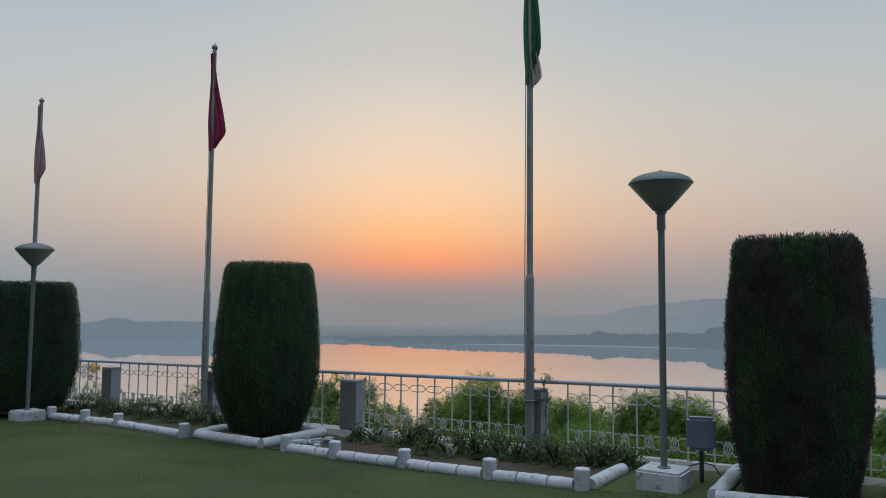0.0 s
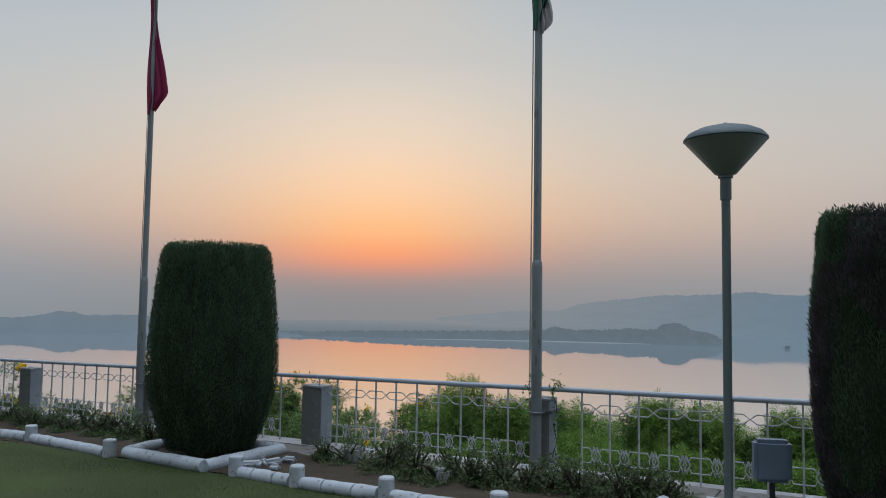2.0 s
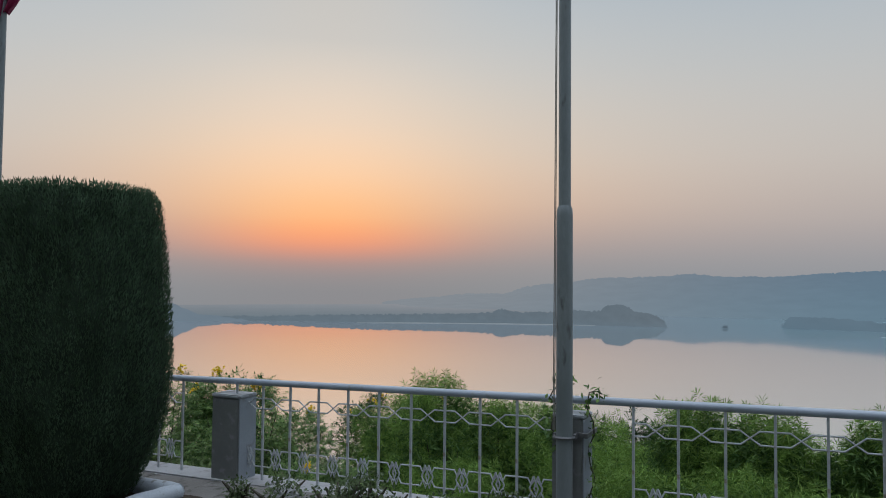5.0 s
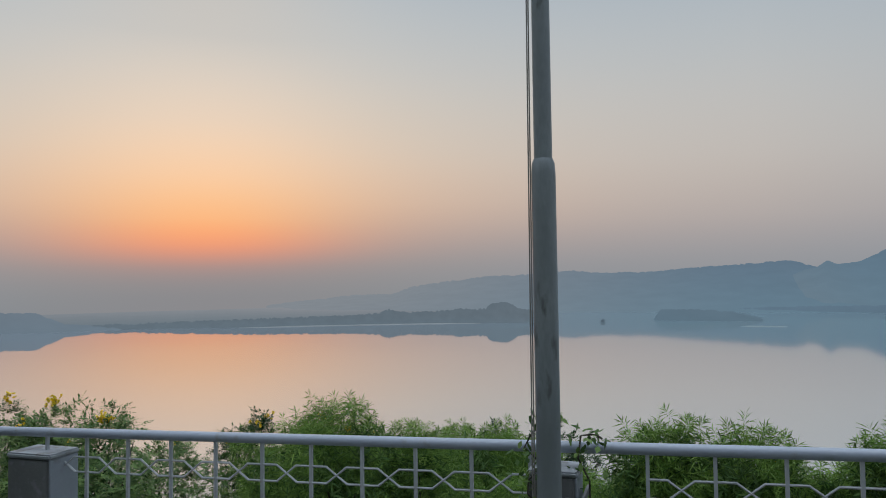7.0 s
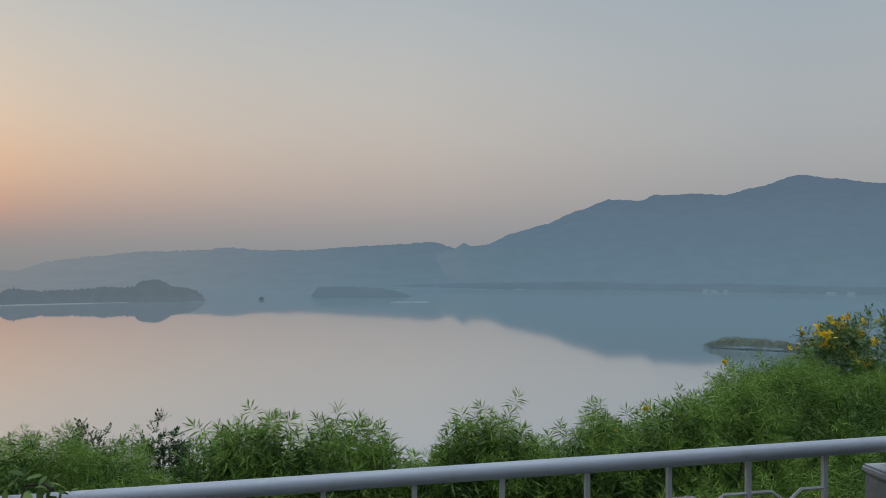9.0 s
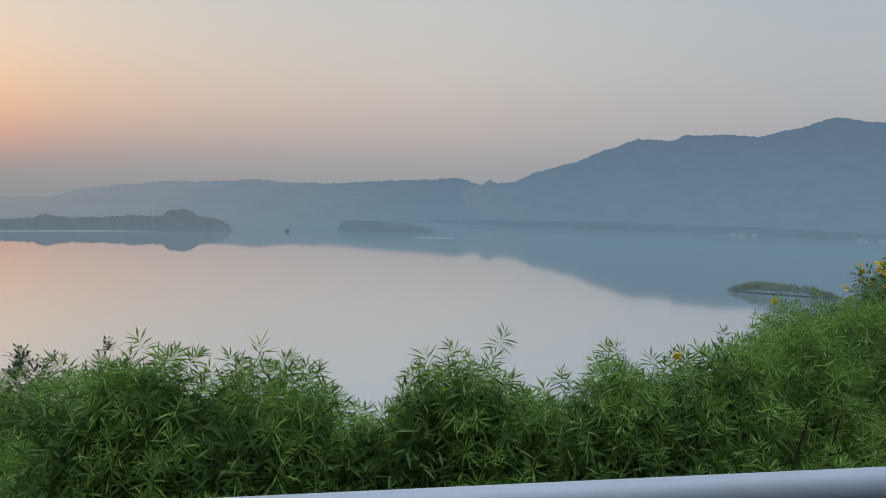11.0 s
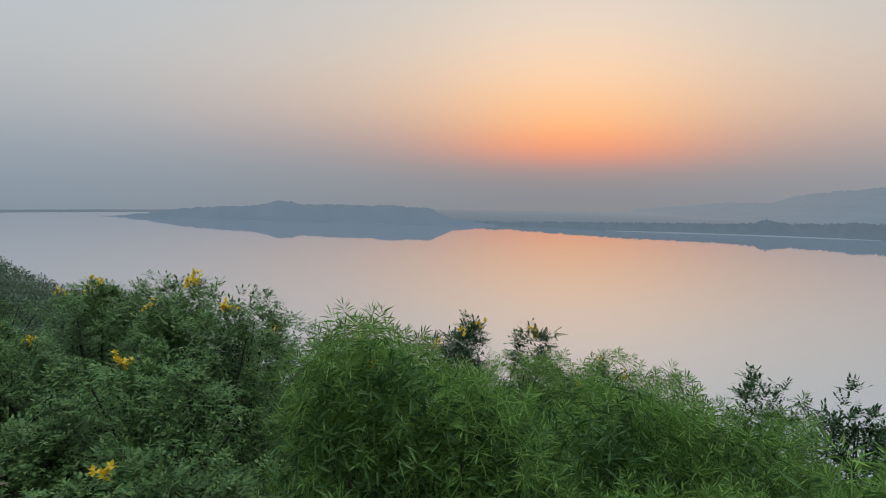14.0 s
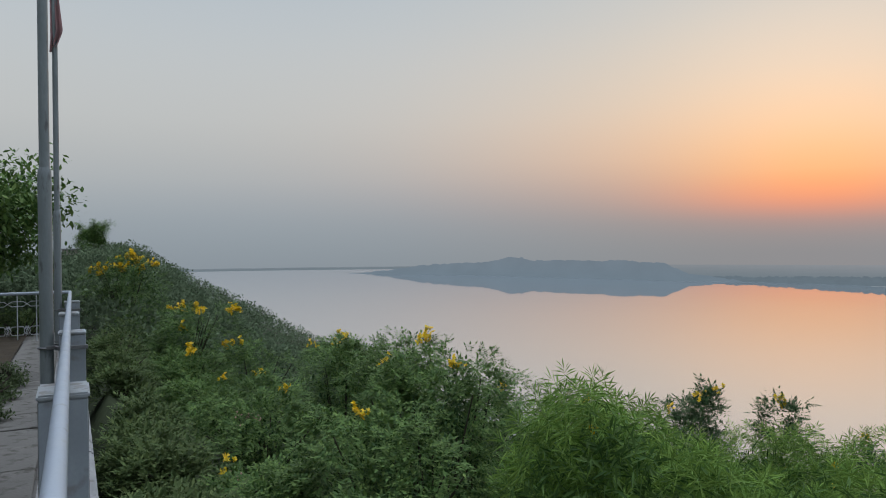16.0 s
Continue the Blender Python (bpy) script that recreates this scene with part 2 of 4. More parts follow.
M_pink = material("pink petals", (0.62, 0.36, 0.33), 0.6, 0.0, 0.2, 10, 60, 0.0, translucent=0.3, random_tint=0.2, island=True)
M_hillleaf = material("hillside foliage", (0.13, 0.175, 0.105), 0.9, 0.0, 0.45, 0.4, 3, 0.0, translucent=0.2, random_tint=0.2, island=True, spec=0.05)
M_red = material("red flag cloth", (0.27, 0.028, 0.085), 0.8, 0.0, 0.12, 4, 120, 0.05, translucent=0.35)
M_dull = material("faded red cloth", (0.42, 0.25, 0.26), 0.8, 0.0, 0.15, 4, 120, 0.05, translucent=0.35)
M_green = material("green flag cloth", (0.02, 0.14, 0.075), 0.8, 0.0, 0.12, 4, 120, 0.05, translucent=0.3)
M_pale = material("pale flag cloth", (0.45, 0.42, 0.42), 0.8, 0.0, 0.12, 4, 120, 0.05, translucent=0.3)
M_rope = material("halyard rope", (0.25, 0.23, 0.21), 0.9, 0.0, 0.1, 8, 80, 0.0)
M_cable = material("black cable", (0.03, 0.03, 0.03), 0.6, 0.0, 0.1, 8, 80, 0.0)
M_wall = material("pale house wall", (0.42, 0.38, 0.34), 0.9, 0.0, 0.15, 1, 9, 0.0)

M_water = bpy.data.materials.new("lake water")
M_water.use_nodes = True
_n, _l = M_water.node_tree.nodes, M_water.node_tree.links
_n.remove(_n["Principled BSDF"])
_gl, _di, _mx = _n.new("ShaderNodeBsdfGlossy"), _n.new("ShaderNodeBsdfDiffuse"), _n.new("ShaderNodeMixShader")
_gl.inputs["Color"].default_value = (0.85, 0.84, 0.85, 1)
_gl.inputs["Roughness"].default_value = 0.028
_di.inputs["Color"].default_value = (0.25, 0.365, 0.40, 1)
_mx.inputs[0].default_value = 0.24
_l.new(_gl.outputs[0], _mx.inputs[1])
_l.new(_di.outputs[0], _mx.inputs[2])
_l.new(_mx.outputs[0], _n["Material Output"].inputs[0])
_tc, _no, _bu = _n.new("ShaderNodeTexCoord"), _n.new("ShaderNodeTexNoise"), _n.new("ShaderNodeBump")
_mp = _n.new("ShaderNodeMapping")
_mp.inputs["Scale"].default_value = (0.25 / UNIT, 1.0 / UNIT, 1.0 / UNIT)
_l.new(_tc.outputs["Object"], _mp.inputs[0])
_l.new(_mp.outputs[0], _no.inputs["Vector"])
_no.inputs["Scale"].default_value, _no.inputs["Detail"].default_value = 0.35, 3
_bu.inputs["Strength"].default_value, _bu.inputs["Distance"].default_value = 0.05, 0.06
_l.new(_no.outputs[0], _bu.inputs["Height"])
_l.new(_bu.outputs[0], _gl.inputs["Normal"])
# reflection tone put into the diffuse colour: greyer at -x, greener towards the mountain
_cm, _fx = _n.new("ShaderNodeMix"), _n.new("ShaderNodeMapRange")
_cm.data_type = "RGBA"
_cm.inputs[6].default_value, _cm.inputs[7].default_value = (0.29, 0.34, 0.37, 1), (0.25, 0.365, 0.40, 1)
_fx.inputs[1].default_value, _fx.inputs[2].default_value = -260 * UNIT, -20 * UNIT
_l.new(_fx.outputs[0], _cm.inputs[0])
_l.new(_cm.outputs[2], _di.inputs["Color"])
# a light breeze ruffles the open water past the headland
_sp, _rr = _n.new("ShaderNodeSeparateXYZ"), _n.new("ShaderNodeMapRange")
_l.new(_tc.outputs["Object"], _sp.inputs[0])
_l.new(_sp.outputs[0], _fx.inputs[0])
for _k, _v in enumerate((-150 * UNIT, 10 * UNIT, 0.022, 0.06)):
    _rr.inputs[_k + 1].default_value = _v
_l.new(_sp.outputs[0], _rr.inputs[0])
_l.new(_rr.outputs[0], _gl.inputs["Roughness"])


# ---- mesh helpers ----
def mesh_object(name, bm, mat, parent=None, smooth=False):
    me = bpy.data.meshes.new(name)
    bm.to_mesh(me)
    bm.free()
    me.materials.append(mat)
    if smooth:
        me.shade_smooth()
    ob = new(name, me)
    if parent:
        ob.parent = parent
    return ob


def part(name, bm, mat, parent, label="", smooth=False):
    ob = mesh_object(name, bm, mat, parent, smooth)
    if label:
        tagged(ob, label)
    return ob


def share(name, src, parent, loc=(0, 0, 0), rot=(0, 0, 0), scale=(1, 1, 1)):
    """Another object on the mesh of src."""
    ob = new(name, src.data)
    ob.parent = parent
    ob.location, ob.rotation_euler, ob.scale = loc, rot, scale
    return ob


def add_box(bm, lo, hi, bevel=0.0, seg=1):
    g = bmesh.ops.create_cube(bm, size=1.0)
    c = [(a + b) / 2 for a, b in zip(lo, hi)]
    s = [b - a for a, b in zip(lo, hi)]
    for v in g["verts"]:
        v.co = Vector([v.co[i] * s[i] + c[i] for i in range(3)])
    if bevel:
        ed = list({e for v in g["verts"] for e in v.link_edges})
        bmesh.ops.bevel(bm, geom=ed, offset=bevel, segments=seg, affect="EDGES")
    return bm


def lathe(profile, seg=24, bm=None, center=(0, 0)):
    """A turned body from (radius, height) rows, with crisp edges where the outline bends."""
    bm = bm or bmesh.new()
    rings = []
    for r, z in profile:
        rings.append([bm.verts.new((center[0] + r * math.cos(2 * math.pi * i / seg), center[1] + r * math.sin(2 * math.pi * i / seg), z)) for i in range(seg)])
    for a, b in zip(rings, rings[1:]):
        for i in range(seg):
            bm.faces.new((a[i], a[(i + 1) % seg], b[(i + 1) % seg], b[i]))
    bm.faces.new(list(reversed(rings[0])))
    bm.faces.new(rings[-1])
    slope = [math.atan2(q[1] - p[1], q[0] - p[0]) for p, q in zip(profile, profile[1:])]
    for k, ring in enumerate(rings):
        if k in (0, len(rings) - 1) or abs(slope[k] - slope[k - 1]) > 0.45:
            for i in range(seg):
                e = bm.edges.get((ring[i], ring[(i + 1) % seg]))
                if e:
                    e.smooth = False
    return bm


def tube(points, r, seg=6, bm=None, ends=True):
    """A round rod along a polyline."""
    bm = bm or bmesh.new()
    pts = [Vector(p) for p in points]
    rings = []
    for i, p in enumerate(pts):
        a = pts[max(0, i - 1)]
        b = pts[min(len(pts) - 1, i + 1)]
        d = (b - a).normalized()
        u = d.cross(Vector((0, 0, 1)) if abs(d.z) < 0.9 else Vector((0, 1, 0))).normalized()
        v = d.cross(u)
        rr = r[i] if isinstance(r, (list, tuple)) else r
        rings.append([bm.verts.new(p + rr * (math.cos(2 * math.pi * k / seg) * u + math.sin(2 * math.pi * k / seg) * v)) for k in range(seg)])
    for a, b in zip(rings, rings[1:]):
        for k in range(seg):
            bm.faces.new((a[k], a[(k + 1) % seg], b[(k + 1) % seg], b[k]))
    if ends:
        bm.faces.new(list(reversed(rings[0])))
        bm.faces.new(rings[-1])
        for ring in (rings[0], rings[-1]):
            for k in range(seg):
                e = bm.edges.get((ring[k], ring[(k + 1) % seg]))
                if e:
                    e.smooth = False
    return bm


def raw_mesh(name, verts, faces, mat, parent=None):
    me = bpy.data.meshes.new(name)
    me.from_pydata(verts.tolist() if hasattr(verts, "tolist") else verts, [], faces.tolist() if hasattr(faces, "tolist") else faces)
    me.materials.append(mat)
    me.update()
    ob = new(name, me)
    if parent:
        ob.parent = parent
    return ob


def unit(v):
    return v / np.maximum(np.linalg.norm(v, axis=-1, keepdims=True), 1e-9)


def leaves(base, way, length, width, droop, rng, mid=0.45, simple=False, level=1.0):
    """Narrow bent leaves as one array: base, direction (n,3), length, width (n). Returns verts, faces."""
    n = len(base)
    way = unit(way)
    ref = unit(rng.normal(size=(n, 3)))
    side = unit(np.cross(way, ref * 0.35 + np.array([0, 0, level])))
    L, W = length[:, None], width[:, None]
    down = np.array([0, 0, -1.0]) * droop
    a = base
    b = base + way * L * mid + down * L * 0.15
    c = base + way * L + down * L * 0.6
    if simple:
        v = np.stack([a, b + side * W * 0.5, c, b - side * W * 0.5], 1).reshape(-1, 3)
        return v, (np.arange(n)[:, None] * 4 + np.array([0, 1, 2, 3])).tolist()
    v = np.stack([a - side * W * 0.18, a + side * W * 0.18, b + side * W * 0.5, b - side * W * 0.5, c], 1).reshape(-1, 3)
    k = np.arange(n)[:, None] * 5
    f4 = (k + np.array([0, 1, 2, 3])).tolist()
    f3 = (k + np.array([3, 2, 4])).tolist()
    return v, f4 + f3


def thing(name, label, category, group="", loc=(0, 0, 0), kind=""):
    ob = new(name)
    ob.location = loc
    ob.empty_display_size = 0.1
    return tagged(ob, label, category, group, kind)


SLOPE = 0.0266         # the terrace and its railing rise gently along +x
def terrace(x):
    return SLOPE * x


def polar(az, d, z=0.0):
    a = radians(az)
    return (-math.sin(a) * d, math.cos(a) * d, z)


# ---- ground, slope, water ----
WATER = -48.3


def lay(x, y):
    """Height of the land: terrace, then a slope to the lake, with a spur far along -x."""
    edge = 0.35 + 6.3 * min(1.0, max(0.0, (-x - 14.0) / 70.0))
    s = y - edge
    z = terrace(max(-14.0, min(10.0, x)))
    if s > 0:
        z -= 0.75 * min(s, 3.0) + 0.56 * max(0.0, s - 3.0)
    if x < -112:
        z -= 0.5 * (-112 - x)
    if x > 30:
        z -= 0.15 * (x - 30)
    return z


def build_slope():
    xs = list(np.linspace(-190, -30, 41)) + list(np.linspace(-28, 28, 57)) + list(np.linspace(32, 160, 25))
    ys = [-4.0, -0.3, 0.15, 0.35, 0.6, 1.0] + list(np.linspace(1.5, 12, 22)) + list(np.linspace(14, 110, 36))
    verts, faces = [], []
    for y in ys:
        for x in xs:
            e = 0.0 if y < 0.3 else 0.12 + 0.01 * max(0, y)
            z = lay(x, y) - (0.5 if y < 0.3 else 0.15) + e * noise.noise((x * 0.45, y * 0.45, 3.0)) * 2
            verts.append((x, y, max(z, WATER - 3)))
    n = len(xs)
    for j in range(len(ys) - 1):
        for i in range(n - 1):
            a = j * n + i
            faces.append((a, a + 1, a + n + 1, a + n))
    ob = raw_mesh("ground", verts, faces, M_slope)
    ob.data.shade_smooth()
    return tagged(ob, "dark overgrown earth slope falling to the lake", "ground", kind="structure")


build_slope()

bm = bmesh.new()
ring = []
for k in range(64):
    a = 2 * math.pi * k / 64
    ring.append(bm.verts.new((1345 * math.cos(a), 1345 * math.sin(a), WATER)))
bm.faces.new(ring)
tagged(mesh_object("water", bm, M_water), "calm hazy lake mirroring the sunset sky", "lake", kind="structure")


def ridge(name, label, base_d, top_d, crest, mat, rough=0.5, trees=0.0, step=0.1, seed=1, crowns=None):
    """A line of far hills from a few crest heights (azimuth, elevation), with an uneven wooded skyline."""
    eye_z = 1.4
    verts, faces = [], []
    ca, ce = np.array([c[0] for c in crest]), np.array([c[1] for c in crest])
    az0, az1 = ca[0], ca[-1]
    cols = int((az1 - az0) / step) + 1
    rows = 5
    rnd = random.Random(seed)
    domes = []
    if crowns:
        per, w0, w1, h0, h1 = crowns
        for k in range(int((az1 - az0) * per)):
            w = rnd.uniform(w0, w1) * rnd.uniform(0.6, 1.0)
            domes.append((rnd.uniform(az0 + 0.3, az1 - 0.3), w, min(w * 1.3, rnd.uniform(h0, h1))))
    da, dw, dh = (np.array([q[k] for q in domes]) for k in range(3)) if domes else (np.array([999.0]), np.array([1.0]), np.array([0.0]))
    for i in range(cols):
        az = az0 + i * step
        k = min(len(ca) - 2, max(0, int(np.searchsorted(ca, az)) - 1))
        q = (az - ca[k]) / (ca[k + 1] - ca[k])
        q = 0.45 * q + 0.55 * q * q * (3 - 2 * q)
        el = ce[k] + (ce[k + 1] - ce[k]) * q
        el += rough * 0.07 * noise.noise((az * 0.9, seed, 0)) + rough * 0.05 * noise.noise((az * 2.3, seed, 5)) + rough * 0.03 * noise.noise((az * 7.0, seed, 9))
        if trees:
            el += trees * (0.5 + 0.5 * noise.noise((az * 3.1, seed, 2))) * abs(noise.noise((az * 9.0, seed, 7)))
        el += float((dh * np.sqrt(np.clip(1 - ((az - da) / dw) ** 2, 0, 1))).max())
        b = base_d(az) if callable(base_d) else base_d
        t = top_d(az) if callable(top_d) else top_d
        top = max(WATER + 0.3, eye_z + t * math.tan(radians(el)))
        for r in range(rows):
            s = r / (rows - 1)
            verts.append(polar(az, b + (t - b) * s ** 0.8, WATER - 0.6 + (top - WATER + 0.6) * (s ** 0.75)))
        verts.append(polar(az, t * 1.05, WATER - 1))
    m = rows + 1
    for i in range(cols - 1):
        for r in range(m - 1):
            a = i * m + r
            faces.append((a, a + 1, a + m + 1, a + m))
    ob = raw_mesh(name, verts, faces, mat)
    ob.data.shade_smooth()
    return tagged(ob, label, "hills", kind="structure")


HZ = WATER
# emission colours that already hold the haze over each stretch of land
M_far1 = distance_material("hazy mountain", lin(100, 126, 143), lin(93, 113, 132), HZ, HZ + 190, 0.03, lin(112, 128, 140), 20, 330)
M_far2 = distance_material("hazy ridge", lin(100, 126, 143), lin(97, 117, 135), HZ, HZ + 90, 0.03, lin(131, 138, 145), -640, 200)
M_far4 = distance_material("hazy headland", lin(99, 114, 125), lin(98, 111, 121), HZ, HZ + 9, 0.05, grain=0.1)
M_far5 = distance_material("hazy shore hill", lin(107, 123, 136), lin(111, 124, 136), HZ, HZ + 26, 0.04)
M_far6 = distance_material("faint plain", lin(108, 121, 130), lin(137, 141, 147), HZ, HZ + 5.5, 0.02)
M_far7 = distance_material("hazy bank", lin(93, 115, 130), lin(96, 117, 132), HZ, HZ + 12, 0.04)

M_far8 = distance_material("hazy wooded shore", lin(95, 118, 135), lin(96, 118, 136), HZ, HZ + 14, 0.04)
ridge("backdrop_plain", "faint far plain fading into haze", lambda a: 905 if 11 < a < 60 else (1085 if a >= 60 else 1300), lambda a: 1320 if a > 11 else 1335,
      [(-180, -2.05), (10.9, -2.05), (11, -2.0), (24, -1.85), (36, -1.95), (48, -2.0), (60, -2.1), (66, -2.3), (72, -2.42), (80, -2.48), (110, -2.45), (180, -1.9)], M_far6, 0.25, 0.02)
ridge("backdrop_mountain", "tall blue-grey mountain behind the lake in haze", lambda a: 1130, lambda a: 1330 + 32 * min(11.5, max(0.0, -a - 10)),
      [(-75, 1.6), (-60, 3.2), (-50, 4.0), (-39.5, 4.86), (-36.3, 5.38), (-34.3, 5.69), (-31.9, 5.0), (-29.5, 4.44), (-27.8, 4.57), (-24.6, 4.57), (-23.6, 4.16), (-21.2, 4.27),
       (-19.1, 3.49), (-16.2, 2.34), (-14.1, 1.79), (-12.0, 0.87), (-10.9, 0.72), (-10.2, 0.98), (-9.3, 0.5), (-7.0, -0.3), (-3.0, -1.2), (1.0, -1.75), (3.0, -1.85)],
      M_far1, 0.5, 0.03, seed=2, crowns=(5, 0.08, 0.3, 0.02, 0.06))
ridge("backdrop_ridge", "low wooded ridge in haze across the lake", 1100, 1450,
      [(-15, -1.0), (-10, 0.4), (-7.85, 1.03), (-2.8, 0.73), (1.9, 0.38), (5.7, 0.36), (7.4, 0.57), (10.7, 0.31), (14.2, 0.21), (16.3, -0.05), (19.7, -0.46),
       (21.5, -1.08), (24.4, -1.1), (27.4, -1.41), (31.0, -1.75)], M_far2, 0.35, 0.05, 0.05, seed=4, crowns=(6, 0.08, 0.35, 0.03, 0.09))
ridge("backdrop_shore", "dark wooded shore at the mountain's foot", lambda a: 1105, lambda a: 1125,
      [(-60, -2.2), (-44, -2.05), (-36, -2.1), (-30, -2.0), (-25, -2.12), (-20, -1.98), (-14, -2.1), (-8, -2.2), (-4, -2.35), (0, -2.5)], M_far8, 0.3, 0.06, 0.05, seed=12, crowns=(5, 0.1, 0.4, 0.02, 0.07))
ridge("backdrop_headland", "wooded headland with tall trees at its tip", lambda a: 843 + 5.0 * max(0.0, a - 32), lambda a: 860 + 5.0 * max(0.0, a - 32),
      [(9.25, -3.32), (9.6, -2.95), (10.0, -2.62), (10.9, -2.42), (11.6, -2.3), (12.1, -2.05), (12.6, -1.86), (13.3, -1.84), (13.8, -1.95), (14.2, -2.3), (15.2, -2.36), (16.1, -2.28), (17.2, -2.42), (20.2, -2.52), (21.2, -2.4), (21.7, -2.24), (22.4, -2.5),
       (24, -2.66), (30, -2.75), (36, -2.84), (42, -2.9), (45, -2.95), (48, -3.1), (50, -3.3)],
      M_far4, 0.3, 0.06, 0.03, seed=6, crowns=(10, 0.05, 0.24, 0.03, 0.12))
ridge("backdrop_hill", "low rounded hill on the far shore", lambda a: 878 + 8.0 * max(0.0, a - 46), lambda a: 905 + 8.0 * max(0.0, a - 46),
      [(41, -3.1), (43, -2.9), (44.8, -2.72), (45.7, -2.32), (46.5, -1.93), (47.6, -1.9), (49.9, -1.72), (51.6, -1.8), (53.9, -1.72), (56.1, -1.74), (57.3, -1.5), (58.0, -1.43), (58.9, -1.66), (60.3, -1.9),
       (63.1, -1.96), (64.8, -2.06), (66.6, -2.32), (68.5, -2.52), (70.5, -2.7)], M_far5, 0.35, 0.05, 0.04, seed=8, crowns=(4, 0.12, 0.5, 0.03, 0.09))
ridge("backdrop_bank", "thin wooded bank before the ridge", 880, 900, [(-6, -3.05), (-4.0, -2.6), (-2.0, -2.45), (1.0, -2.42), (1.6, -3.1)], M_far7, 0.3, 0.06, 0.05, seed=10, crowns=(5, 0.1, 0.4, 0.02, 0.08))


# ---- terrace: lawn, bed, paving, plinth ----
def lawn_z(x, y):
    """Height of the turf: it climbs gently inland and along +x."""
    return 0.10 + terrace(max(-14, min(10, x))) + 0.018 * max(0.0, min(10, x)) + 0.045 * max(0.0, min(8.0, -1.57 - y))


def strip(name, x0, x1, y0, y1, z, mat, nx=40, ny=10, rough=0.0, seed=0, tilt=0.0):
    verts, faces = [], []
    for j in range(ny + 1):
        y = y0 + (y1 - y0) * j / ny
        for i in range(nx + 1):
            x = x0 + (x1 - x0) * i / nx
            verts.append((x, y, z + lawn_z(x, y) + rough * noise.noise((x * 2.2, y * 2.2, seed)) + 0.4 * rough * noise.noise((x * 9, y * 9, seed))))
    for j in range(ny):
        for i in range(nx):
            a = j * (nx + 1) + i
            faces.append((a, a + 1, a + nx + 2, a + nx + 1))
    ob = raw_mesh(name, verts, faces, mat)
    ob.data.shade_smooth()
    return ob


lawn = tagged(strip("lawn", -45, 45, -60, -1.565, 0.0, M_grass, 120, 160, 0.012), "short mown green lawn", "lawn", kind="structure")
soil = tagged(strip("flower_bed", -13, 1.66, -1.57, -0.62, 0.008, M_soil, 180, 14, 0.03, 5), "bare brown soil of a flower bed", "flower bed", kind="structure")
tagged(strip("lawn", 1.66, 12, -1.66, -0.55, 0.004, M_grass, 80, 10, 0.012), "rough grass beside the lamp block", "lawn", kind="structure")
path = tagged(strip("pavement", -13, 12, -0.66, -0.10, -0.03, M_pave, 200, 8, 0.008, 9), "cracked grey concrete walkway along the railing", "pavement", kind="structure")


def add_plinth(name, x0, x1, y0, y1, z0, z1):
    bm = bmesh.new()
    add_box(bm, (x0, y0, z0), (x1, y1, z1), 0.012, 2)
    for v in bm.verts:
        v.co.z += terrace(v.co.x)
    return tagged(mesh_object(name, bm, M_conc), "weathered concrete plinth under the railing", "plinth", kind="structure")


# unseen wall, added behind to keep sky light off the camera-facing sides
bm = bmesh.new()
add_box(bm, (-32, -14.4, -1.0), (32, -14.0, 8.5))
tagged(mesh_object("wall_back", bm, M_conc), "plain grey unseen wall added to block sky light from behind", "wall", kind="structure")

x = -11.4
while x < 11.8:
    add_plinth("plinth", x, x + 1.9, -0.14, 0.14, -0.6, 0.085)
    x += 1.91


# ---- railing ----
RAIL_Z = 0.80
BAR = 0.25


BAND = 0.062


def band_rod(sign):
    """A horizontal rod of the lower band that bends towards the diamonds from both sides."""
    h, y = sign * BAND, 0
    return tube([(-BAR / 2, y, h), (-0.052, y, h), (-0.030, y, h * 0.30), (-0.012, y, h * 0.75), (0.012, y, h * 0.75), (0.030, y, h * 0.30), (0.052, y, h), (BAR / 2, y, h)], 0.0058, 5)


def diamond(c):
    """A tall rhombus of bent rod."""
    d, h = 0.027, BAND * 1.2
    return tube([(c, 0, h), (c + d, 0, 0), (c, 0, -h), (c - d, 0, 0), (c, 0, h)], 0.0058, 5, None, False)


def chain_rod(sign):
    """One bay of the upper band: a rod that dips to the middle between two bars."""
    h = sign * 0.037
    return tube([(-BAR / 2, 0, h), (-0.05, 0, h), (0, 0, 0), (0.05, 0, h), (BAR / 2, 0, h)], 0.0055, 5)


def railing(name, label, start, way, runs, slope, length):
    """A handrail on bars with an upper chain band and a lower diamond band; runs: (first bar, bar count) from start along way."""
    fence = thing(name, label, "railing")
    w = Vector((way[0], way[1], 0)).normalized()
    at = lambda d, z: Vector(start) + w * d + Vector((0, 0, z + slope * d))
    ang = math.atan2(w.y, w.x)
    part("handrail", tube([at(length[0] + (length[1] - length[0]) * k / 8, RAIL_Z) for k in range(9)], 0.0235, 14), M_rail, fence, smooth=True)
    first = {}

    def put(key, maker, mat, d, z):
        if key not in first:
            ob = part(key.split(":")[0], maker(), mat, fence)
            first[key] = ob
        else:
            ob = share(key.split(":")[0], first[key], fence)
        ob.location = at(d, z)
        ob.rotation_euler = (0, -math.atan(slope) if "bar" not in key else 0, ang)

    def bar():
        b = bmesh.new()
        add_box(b, (-0.007, -0.007, 0.06 - RAIL_Z), (0.007, 0.007, -0.015))
        return b

    for x0, n in runs:
        for k in range(n):
            d = x0 + k * BAR
            put("bar", bar, M_bar, d, RAIL_Z)
            if k < n - 1:
                for sg in (1, -1):
                    put("chain_rod:%d" % sg, lambda: chain_rod(sg), M_bar, d + BAR / 2, RAIL_Z - 0.155)
